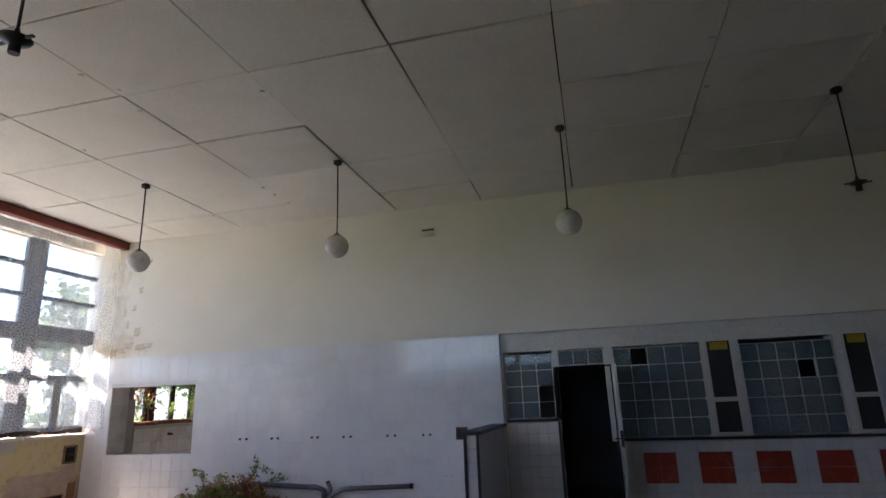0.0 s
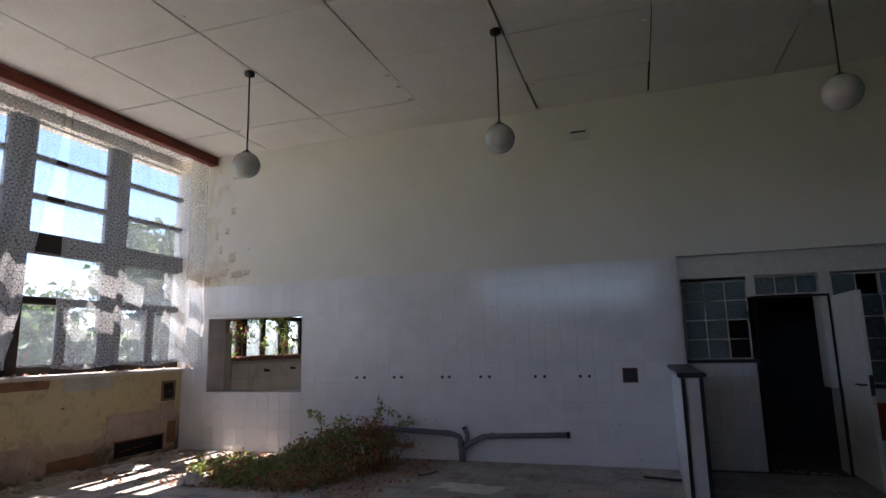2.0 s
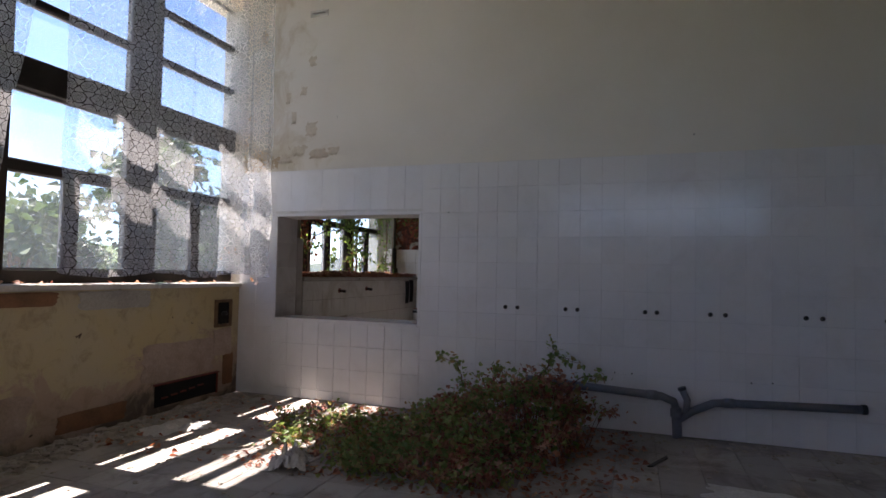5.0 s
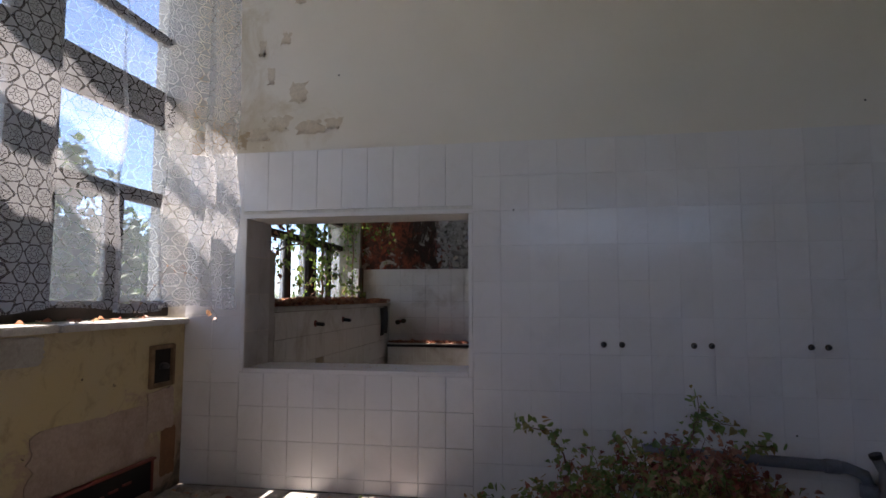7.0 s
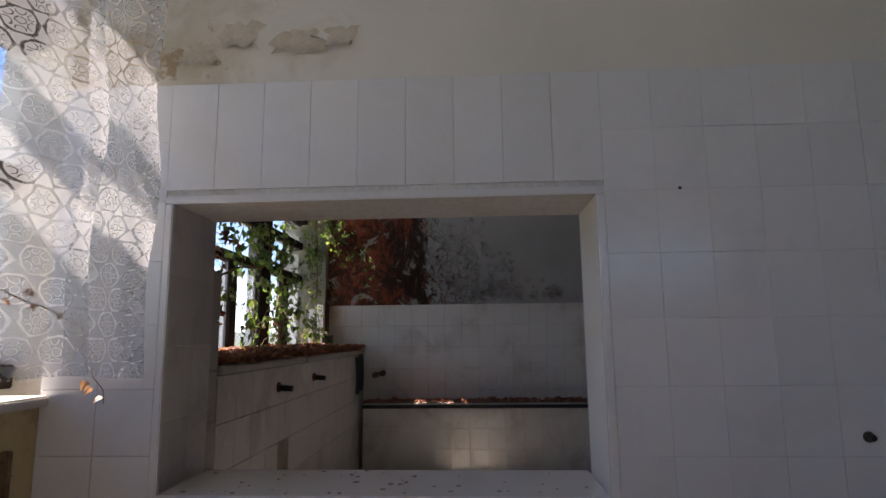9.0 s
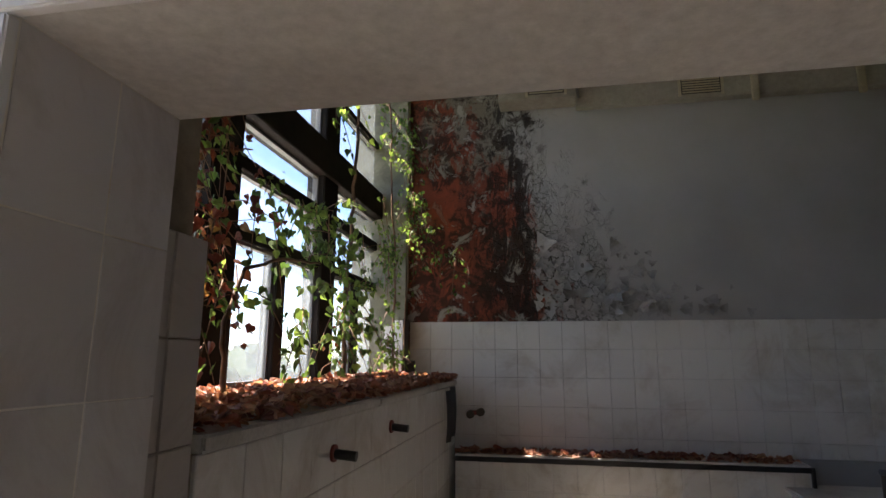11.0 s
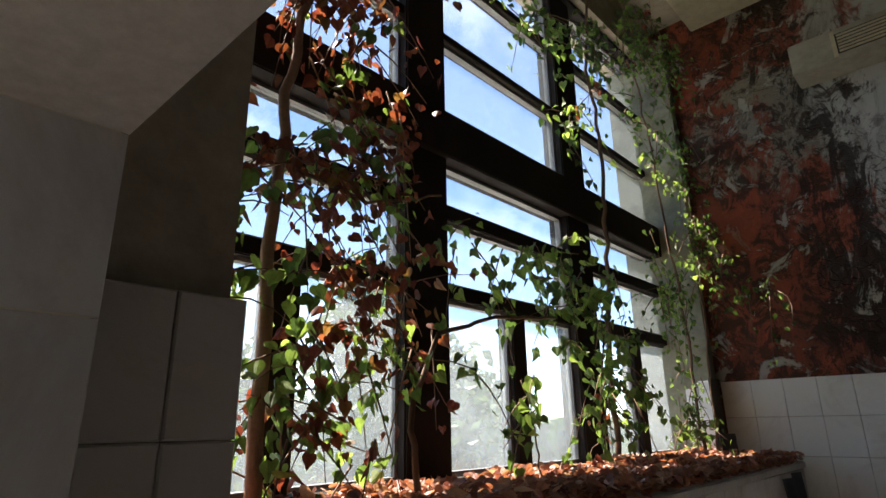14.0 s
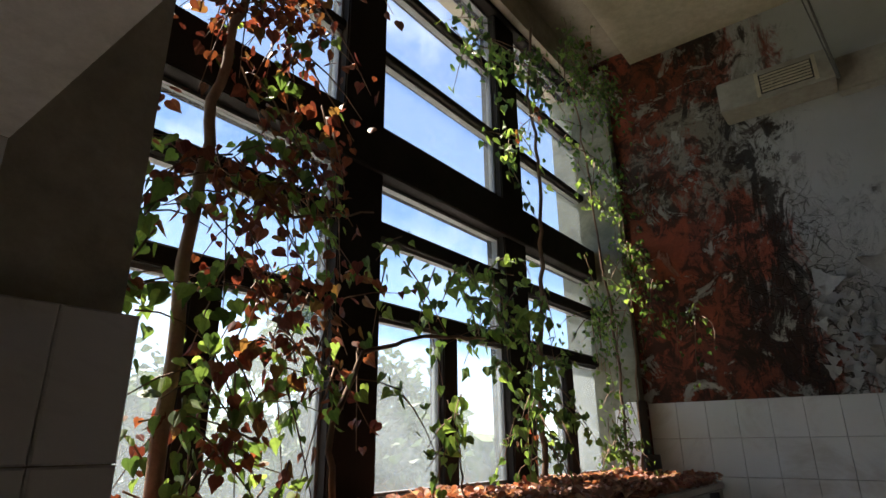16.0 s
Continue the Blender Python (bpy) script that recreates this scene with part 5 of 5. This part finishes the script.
rag("plastic_sheet", (-8.25, 7.2, 0), 0.35, 0.16, 0.09, 60, PLASTIC, "crumpled translucent sheet by the parapet", "sheet", 9)
rag("plastic_sheet", (-6.85, 6.75, 0), 0.16, 0.12, 0.16, 20, PLASTIC, "crumpled translucent sheet by the bramble", "sheet", 12)


def rubble(name, area, count, seed, size, label):
    rnd = random.Random(seed)
    verts, faces = [], []
    for _ in range(count):
        c = Vector((rnd.uniform(area[0], area[1]), rnd.uniform(area[2], area[3]), area[4]))
        s = size * rnd.uniform(0.25, 1.0) ** 2
        k = len(verts)
        m = Euler((0, 0, rnd.uniform(0, 6.28))).to_matrix()
        for a, b, z in ((-1, -1, 0), (1, -1, 0), (1, 1, 0), (-1, 1, 0), (-0.7, -0.6, 1), (0.7, -0.7, 0.8), (0.6, 0.7, 1), (-0.7, 0.6, 0.7)):
            verts.append(tuple(c + m @ Vector((a * s * rnd.uniform(0.7, 1.2), b * s * rnd.uniform(0.5, 1.1), z * s * 0.55 * rnd.uniform(0.5, 1.2)))))
        faces += [tuple(k + i for i in f) for f in ((0, 1, 5, 4), (1, 2, 6, 5), (2, 3, 7, 6), (3, 0, 4, 7), (4, 5, 6, 7))]
    tagged(new(name, soup(name, verts, faces, DEBRIS)), label, "rubble", kind="stuff")


def board(at, length, width, thick, turn, tilt, mat, label):
    """A broken strip of board lying on the floor, its ends snapped unevenly."""
    bm = boxes((-length / 2, length / 2, -width / 2, width / 2, 0, thick), bevel=0.002)
    for v in bm.verts:
        if abs(v.co.x) > length * 0.45:
            v.co.x += (0.10 if v.co.y > 0 else -0.04) * length * (1 if v.co.x > 0 else -0.6)
    ob = thing("board_strip", bm, mat, label, "board", "boards on the floor")
    ob.matrix_world = pose(at[0], at[1], 0.004, 0, tilt, turn)


board((-3.62, 7.27), 0.52, 0.34, 0.006, -8, 0, PLASTIC, "flat pale sheet of card on the floor")
board((-2.80, 7.05), 0.55, 0.05, 0.018, 14, 0, DEBRIS, "narrow broken board strip on the floor")
board((-1.98, 7.02), 0.46, 0.13, 0.010, -6, 0, PLASTIC, "narrow pale board strip on the floor")
board((-1.75, 8.15), 0.36, 0.05, 0.02, -14, 0, DARK_BOARD, "dark broken board strip by the stub wall")
board((-4.35, 7.85), 0.30, 0.03, 0.012, 65, 0, DARK_BOARD, "dark splinter of wood on the floor")
board((-7.55, 6.95), 0.34, 0.09, 0.012, 35, 0, DEBRIS, "broken board strip beside the bramble")

for x, z in ((-3.58, 0.51), (-3.42, 0.52), (-2.26, 0.495), (-2.17, 0.50), (-2.39, 0.31), (-4.70, 0.52), (-4.55, 0.52), (-1.70, 0.55), (-6.33, 2.02), (-7.65, 3.10), (-4.03, 2.69), (-1.95, 0.10)):
    y = YA + (T if z > DADO else -0.002)
    bm = lathe(bmesh.new(), (0, 0, 0), ((0.006, -0.004), (0.007, 0.002), (0.004, 0.004)), 10)
    bm.transform(Matrix.Rotation(radians(90), 4, 'X'))
    ob = thing("screw_plug", bm, BLACK, "dark screw plug stuck in the wall", "plug", "screw plugs")
    ob.location = (x, y, z)

rubble("rubble", (-8.84, -1.7, 3.0, 8.6, 0), 1500, 41, 0.025, "small plaster crumbs scattered on the floor")
rubble("rubble", (-8.84, -8.45, 4.0, 8.6, 0), 700, 42, 0.055, "broken plaster heaped along the parapet foot")
rubble("rubble", (-5.4, -1.6, 8.35, 8.62, 0), 220, 43, 0.03, "plaster crumbs along the wall foot")
rubble("rubble", (-9.1, -8.85, 4.0, 8.6, 1.245), 120, 44, 0.02, "plaster crumbs on the window sill")
rubble("rubble", (HX0 + 0.02, HX1 - 0.05, YA + 0.02, YB, HZ0), 70, 46, 0.012, "plaster crumbs on the hatch ledge")
rubble("rubble", (-0.5, 0.2, 8.3, 9.0, 0), 60, 45, 0.03, "plaster crumbs in the doorway")

# ---- kitchen ----
bench = structure("kitchen_ledge", boxes((-8.42, -5.70, 13.05 + T, Y2, 0, 0.68)), GROUT, "low tiled ledge along the kitchen wall", "ledge")
part("top", boxes((-8.42, -5.70, 13.05, Y2 + 0.005, 0.685, 0.72), bevel=0.006), CREAM_TILE, bench)
part("edge_strip", boxes((-8.42, -5.70, 13.035, 13.05, 0.665, 0.705), (-5.70, -5.675, 13.035, Y2, 0.4, 0.705), bevel=0.004), BLACK, bench)
trough = empty("wash_trough", (-5.3, 12.7, 0), "low tiled wash trough with black edging", "trough")
part("body", boxes((-5.85, -4.2, 12.35, 13.2, 0, 0.52), bevel=0.01), CREAM_TILE, trough)
part("edge_strip", boxes((-5.87, -4.2, 12.335, 12.35, 0.44, 0.49), (-5.87, -5.83, 12.325, 12.34, 0, 0.44), bevel=0.004), BLACK, trough)
part("rim", boxes((-5.90, -4.2, 12.31, 13.2, 0.522, 0.56), bevel=0.012), SILL_STONE, trough)
under(trough, trough.location)
tap = empty("tap", (-5.35, 12.75, 0.56), "old metal tap with a blue handle", "tap")
part("column", tube(bmesh.new(), [(-5.35, 12.75, 0.56), (-5.35, 12.75, 0.72)], 0.026, 12), BRASS, tap)
part("spout", tube(bmesh.new(), [(-5.35, 12.75, 0.70), (-5.30, 12.65, 0.73), (-5.26, 12.55, 0.70)], 0.016, 10), BRASS, tap)
part("handle", tube(bmesh.new(), [(-5.38, 12.75, 0.74), (-5.24, 12.75, 0.735)], 0.02, 10), PIPE, tap, "blue-grey handle")
under(tap, tap.location)
old_tap = empty("wall_tap", (-8.27, Y2, 1.02), "rusty double wall tap above the ledge", "tap")
part("body", tube(bmesh.new(), [(-8.32, Y2 - 0.02, 1.02), (-8.32, Y2 - 0.10, 1.02)], 0.035, 12), BRASS, old_tap)
part("body", tube(bmesh.new(), [(-8.23, Y2 - 0.02, 1.04), (-8.23, Y2 - 0.10, 1.04)], 0.035, 12), BRASS, old_tap)
part("bar", tube(bmesh.new(), [(-8.34, Y2 - 0.06, 1.03), (-8.21, Y2 - 0.06, 1.04)], 0.02, 10), RUST, old_tap)
under(old_tap, old_tap.location)
for y, z in ((10.35, 1.13), (11.2, 1.14)):
    hk = empty("pipe_hook", (-8.47, y, z), "dark iron pipe end sticking out of the tiles", "pipe end", "pipe ends")
    part("pipe", tube(bmesh.new(), [(-0.02, 0, 0), (0.10, 0.0, -0.01)], 0.02, 10), BLACK, hk)
    part("flange", tube(bmesh.new(), [(-0.005, 0, 0), (0.012, 0, 0)], 0.034, 12), RUST, hk)
for y, dz in ((12.75, 0.0), (12.95, 0.02)):
    rb = empty("rubber_flap", (-8.455, y, 0.95), "black rubber flap hanging over the parapet", "flap", "rubber flaps")
    bm = bmesh.new()
    prev = None
    for k in range(9):
        u = k / 8
        row = [bm.verts.new((0.03 + 0.012 * math.sin(u * 3) + 0.012 * s, 0.07 * s * (1 - 0.3 * u), 0.30 + dz - 0.40 * u)) for s in (-1, 0, 1)]
        if prev:
            for i in range(2):
                bm.faces.new((prev[i], prev[i + 1], row[i + 1], row[i])).smooth = True
        prev = row
    r = bmesh.ops.solidify(bm, geom=bm.faces[:], thickness=0.02)
    part("flap", bm, BLACK, rb)

DUCT = worn("duct_paint", (0.43, 0.40, 0.335), (0.26, 0.23, 0.18), 0.8, 1.8, 20, 0.7, 0.2)
hood = empty("duct_box", (-7.65, Y2, 3.7), "cream painted ventilation duct along the wall", "duct")
part("box", boxes((-8.02, -7.30, Y2 - 0.24, Y2 + 0.01, 3.885, 4.12), bevel=0.008), DUCT, hood)
part("duct", boxes((-7.297, -3.0, Y2 - 0.10, Y2 + 0.01, 3.84, 4.10), bevel=0.008), DUCT, hood)
for x0, x1, front, z0 in ((-7.74, -7.41, Y2 - 0.24, 3.925), (-6.36, -6.02, Y2 - 0.10, 3.88)):
    # Dark plate behind the slats paints the shaded inside of the duct.
    g = part("grille", boxes((x0, x1, front - 0.006, front + 0.003, z0, z0 + 0.15)), GAP_SHADE, hood)
    for k in range(6):
        part("slat", boxes((x0 + 0.01, x1 - 0.01, front - 0.016, front - 0.004, z0 + 0.006 + 0.024 * k, z0 + 0.018 + 0.024 * k)), CEIL_CREAM, g)
    for a in (x0 - 0.025, x1):
        part("frame_stile", boxes((a, a + 0.025, front - 0.012, front + 0.002, z0 - 0.02, z0 + 0.17)), CEIL_CREAM, g)
part("hanger", tube(bmesh.new(), [(-7.36, Y2 - 0.25, CH2), (-7.28, Y2 - 0.245, 3.86)], 0.008, 6), FRAME_LIGHT, hood)
part("hanger", tube(bmesh.new(), [(-7.40, Y2 - 0.25, CH2), (-7.29, Y2 - 0.245, 3.86)], 0.005, 6), FRAME_LIGHT, hood)
for x in (-5.75, -4.9):
    part("bracket", boxes((x - 0.03, x + 0.03, Y2 - 0.16, Y2 - 0.122, 3.76, 4.08), bevel=0.006), CEIL_CREAM, hood)
under(hood, hood.location)

# broken tiling on the corner pier
corner = bpy.data.objects["wall_kitchen_corner"]
# Black strip put in for the shaded gap line beside the tiles.
part("gap_shade_strip", boxes((-8.925, -8.905, 13.17, 13.33, 1.32, 1.86), bevel=0.004), BLACK, corner)
part("tile", boxes((-9.12, -9.03, 13.245, 13.266, 1.33, 1.80), bevel=0.003), WHITE_TILE, corner)
part("tile", boxes((-9.025, -8.935, 13.245, 13.266, 1.33, 1.85), bevel=0.003), WHITE_TILE, corner)
ob = thing("loose_tile", boxes((-0.05, 0.05, -0.006, 0.006, 0, 0.17), bevel=0.003), DARK_BOARD, "broken dark tile leaning in the corner", "tile")
ob.matrix_world = pose(-8.84, 13.16, 1.318, -10, 0, 30)


# curled flakes of paint
def flakes(seed=51):
    rnd = random.Random(seed)
    wall = bpy.data.objects["wall_kitchen_north"]
    for k in range(170):
        x = -7.7 + abs(rnd.gauss(0, 0.85))
        z = 1.90 + abs(rnd.gauss(0, 0.42)) * max(0.25, 1.25 - (x + 7.95) * 0.5)
        if x > -5.9 or z > 4.2:
            continue
        s = rnd.uniform(0.022, 0.06) if rnd.random() < 0.93 else rnd.uniform(0.07, 0.11)
        bm = bmesh.new()
        n = 5
        grid = {}
        curl = rnd.uniform(0.5, 1.8)
        a0 = rnd.uniform(0, 6.28)
        for i in range(n + 1):
            for j in range(n + 1):
                u, v = i / n - 0.5, j / n - 0.5
                w = 1 + 0.45 * noise.noise((u * 3 + k, v * 3, k))
                lift = s * curl * max(0.0, u + 0.25) ** 2 * 1.3
                v *= 1.25 - 1.1 * (u + 0.5)
                px, pz = (u * math.cos(a0) - v * math.sin(a0)) * s * 1.6 * w, (u * math.sin(a0) + v * math.cos(a0)) * s * 1.6 * w
                grid[i, j] = bm.verts.new((px, -0.004 - lift, pz))
        for i in range(n):
            for j in range(n):
                bm.faces.new((grid[i, j], grid[i + 1, j], grid[i + 1, j + 1], grid[i, j + 1])).smooth = True
        o = part("paint_flake", bm, FLAKE, wall)
        o.location = (x, Y2 + T, z)


FLAKE = worn("flaking_paint", (0.40, 0.39, 0.38), (0.20, 0.18, 0.16), 0.7, 4, 50, 0.5, 0.2)
flakes()


# ---- tiles, last ----
def tile_mesh(name, w, h, axis, mat, depth=0.013, gap=0.0022, round_=0.0035):
    """A glazed tile with an eased edge; axis is the way it faces: 'y' towards -y, 'x' towards +x, 'z' up."""
    a0, a1, b0, b1 = gap, w - gap, gap, h - gap
    r = round_
    flat = [(a0, b0, 0), (a1, b0, 0), (a1, b1, 0), (a0, b1, 0), (a0, b0, depth - r), (a1, b0, depth - r), (a1, b1, depth - r), (a0, b1, depth - r),
            (a0 + r, b0 + r, depth), (a1 - r, b0 + r, depth), (a1 - r, b1 - r, depth), (a0 + r, b1 - r, depth)]
    turn = {'y': lambda a, b, d: (a, -d, b), 'x': lambda a, b, d: (d, a, b), 'z': lambda a, b, d: (a, b, d)}[axis]
    faces = [(i, (i + 1) % 4, (i + 1) % 4 + 4, i + 4) for i in range(4)] + [(i + 4, (i + 1) % 4 + 4, (i + 1) % 4 + 8, i + 8) for i in range(4)] + [(8, 9, 10, 11)]
    return [turn(*v) for v in flat], faces


def tiled(owner, axis, plane, a_lo, a_hi, b_lo, b_hi, w, h, mat, keep=lambda a, b: True, near=lambda a, b: False, wobble=0.0006, name="tile", other=None, missing=0.0, seed=5, round_=0.0035, gap=0.0012):
    """Lays tiles over a stretch of wall or floor; the near ones are parts of their own."""
    rnd = random.Random(seed)
    cache, verts, faces = {}, [], []
    nb = max(1, math.ceil((b_hi - b_lo) / h - 0.02))
    na = max(1, math.ceil((a_hi - a_lo) / w - 0.02))
    count = 0
    for i in range(na):
        for j in range(nb):
            a, b = a_lo + i * w, b_hi - (j + 1) * h if axis != 'z' else b_lo + j * h
            ww = min(w, a_hi - a)
            lo = max(b, b_lo)
            hh = min(b + h, b_hi) - lo
            if ww < 0.03 or hh < 0.03 or not keep(a + ww / 2, lo + hh / 2) or rnd.random() < missing:
                continue
            m = other(i, j) if other else None
            key = (round(ww, 3), round(hh, 3), m.name if m else "")
            if key not in cache:
                vs, fs = tile_mesh(name, ww, hh, axis, mat, 0.013, gap, round_)
                cache[key] = (vs, fs, soup(name, vs, fs, m or mat))
            vs, fs, me = cache[key]
            off = rnd.uniform(-wobble, wobble)
            at = {'y': (a, plane - off, lo), 'x': (plane + off, a, lo), 'z': (a, lo, plane + off)}[axis]
            if (near(a + ww / 2, lo + hh / 2) or m) and count < 300:
                o = new(name, me)
                o.parent = owner
                o.location = at
                t = 0.0011 if wobble else 0
                o.rotation_euler = (rnd.uniform(-t, t), rnd.uniform(-t, t), rnd.uniform(-t, t))
                count += 1
            else:
                k = len(verts)
                verts += [(v[0] + at[0], v[1] + at[1], v[2] + at[2]) for v in vs]
                faces += [tuple(k + q for q in f) for f in fs]
    if verts:
        o = new(name + "_field", soup(name + "_field", verts, faces, mat))
        o.parent = owner
        tagged(o, kind="stuff")


def off_hatch(x, z):
    return not (HX0 - 0.03 < x < HX1 + 0.03 and HZ0 - 0.03 < z < HZ1 + 0.03)


structure("tile_bed", boxes((XW, HX0, YA + 0.006, YA + T, 0, DADO), (HX1, -1.36, YA + 0.006, YA + T, 0, DADO), (HX0, HX1, YA + 0.006, YA + T, HZ1 + 0.02, DADO), (HX0, HX1, YA + 0.006, YA + T, 0, HZ0 - 0.031)), GROUT, "pale grout bed behind the wall tiles", "wall")
tiled(wall_north, 'y', YA + 0.011, HX0 - 0.028, HX1 + 0.028, HZ1 + 0.028, DADO, 0.1975, 0.46, WHITE_TILE, near=lambda a, b: True, seed=61, gap=0.0004, round_=0.0014)
tiled(wall_north, 'y', YA + 0.011, HX0 - 0.028, HX1 + 0.028, 0.0, HZ0 - 0.03, 0.1975, 0.247, WHITE_TILE, near=lambda a, b: True, seed=62, gap=0.0009, round_=0.0028)
tiled(wall_north, 'y', YA + 0.011, XW, HX0 - 0.028, 0.0, DADO, 0.231, 0.2515, WHITE_TILE, near=lambda a, b: True, seed=63, gap=0.0006, round_=0.002)
tiled(wall_north, 'y', YA + 0.011, HX1 + 0.028, -1.36, 0.0, DADO, 0.2, 0.2515, WHITE_TILE, near=lambda a, b: a < -4.0, seed=64, gap=0.0003, round_=0.0012)
tiled(wall_north, 'x', HX0 - 0.012, YA + 0.022, YB, HZ0, HZ1, 0.21, 0.29, SHADED_JAMB_TILE, near=lambda a, b: True, seed=65, gap=0.0005, round_=0.002)
structure("jamb_bed", boxes((HX0 - 0.02, HX0 - 0.006, YA + 0.022, YB, HZ0, HZ1)), GROUT, "grout bed of the hatch jamb", "wall")
structure("jamb_lining", boxes((HX1 + 0.001, HX1 + 0.02, YA + 0.022, YB, HZ0, HZ1)), WHITE_TILE, "white tiled hatch jamb", "wall")

tiled(bench, 'y', 13.06 + T, -8.42, -5.71, 0.0, 0.665, 0.2, 0.222, CREAM_TILE, near=lambda a, b: True, seed=66)
kn = bpy.data.objects["wall_kitchen_north"]
tiled(kn, 'y', Y2 + 0.012, -8.90, -4.0, 0.72, 1.84, 0.2, 0.25, CREAM_TILE, near=lambda a, b: True, seed=67, gap=0.0007, round_=0.0025)
kp = bpy.data.objects["wall_kitchen_west_parapet"]
tiled(kp, 'x', -8.483, 9.42, Y2, 0.0, 1.265, 0.24, 0.25, CREAM_TILE, near=lambda a, b: True, seed=68, missing=0.02)
pier = bpy.data.objects["wall_kitchen_pier"]
structure("pier_tile_bed", boxes((-8.488, -8.462, YB + 0.004, 9.368, 0.9, 1.792)), CONCRETE, "thick mortar bed on the pier", "wall")
tiled(pier, 'x', -8.465, YB + 0.004, 9.373, 0.547, 1.797, 0.135, 0.25, SHADED_GRIMY_TILE, near=lambda a, b: True, seed=69)

wb = bpy.data.objects["wall_north_block_part"]
tiled(wb, 'y', YA + 0.09, 0.255, 4.6, 0.0, 0.92, 0.142, 0.131, WHITE_TILE, seed=70, keep=lambda a, b: not (0.36 < b < 0.79 and ((a - 0.53) % 0.71) < 0.43 and a > 0.5))
for k in range(6):
    tiled(wb, 'y', YA + 0.089, 0.535 + 0.71 * k, 0.535 + 0.71 * k + 0.42, 0.375, 0.775, 0.21, 0.2, RED_TILE, near=lambda a, b: True, seed=71 + k, name="red_tile")
tiled(wb, 'y', YA + 0.09, -1.33, -0.58, 0.0, 1.21, 0.15, 0.15, WHITE_TILE, seed=80)
tiled(stub, 'y', 6.78, -1.505, -1.39, 0.0, 1.17, 0.115, 0.15, WHITE_TILE, near=lambda a, b: True, seed=81)
structure("stub_face", boxes((-1.535, -1.517, 6.78, YA, 0, 1.17)), WHITE_TILE, "white tiled face of the stub wall", "wall")
structure("stub_face_right", boxes((-1.383, -1.365, 6.78, YA + 0.07, 0, 1.17)), WHITE_TILE, "white tiled face of the stub wall", "wall")

tiled(floor, 'z', -0.0135, -8.86, 6.6, YR, YA, 0.3, 0.3, FLOOR_TILE, near=lambda a, b: -8.8 < a < -3.0 and b > 6.6, wobble=0.002, name="floor_tile", seed=90, missing=0.004)
tiled(floor_kitchen, 'z', -0.0135, -8.45, -3.0, YB, 13.04, 0.3, 0.3, FLOOR_TILE, wobble=0.002, name="floor_tile", seed=91)
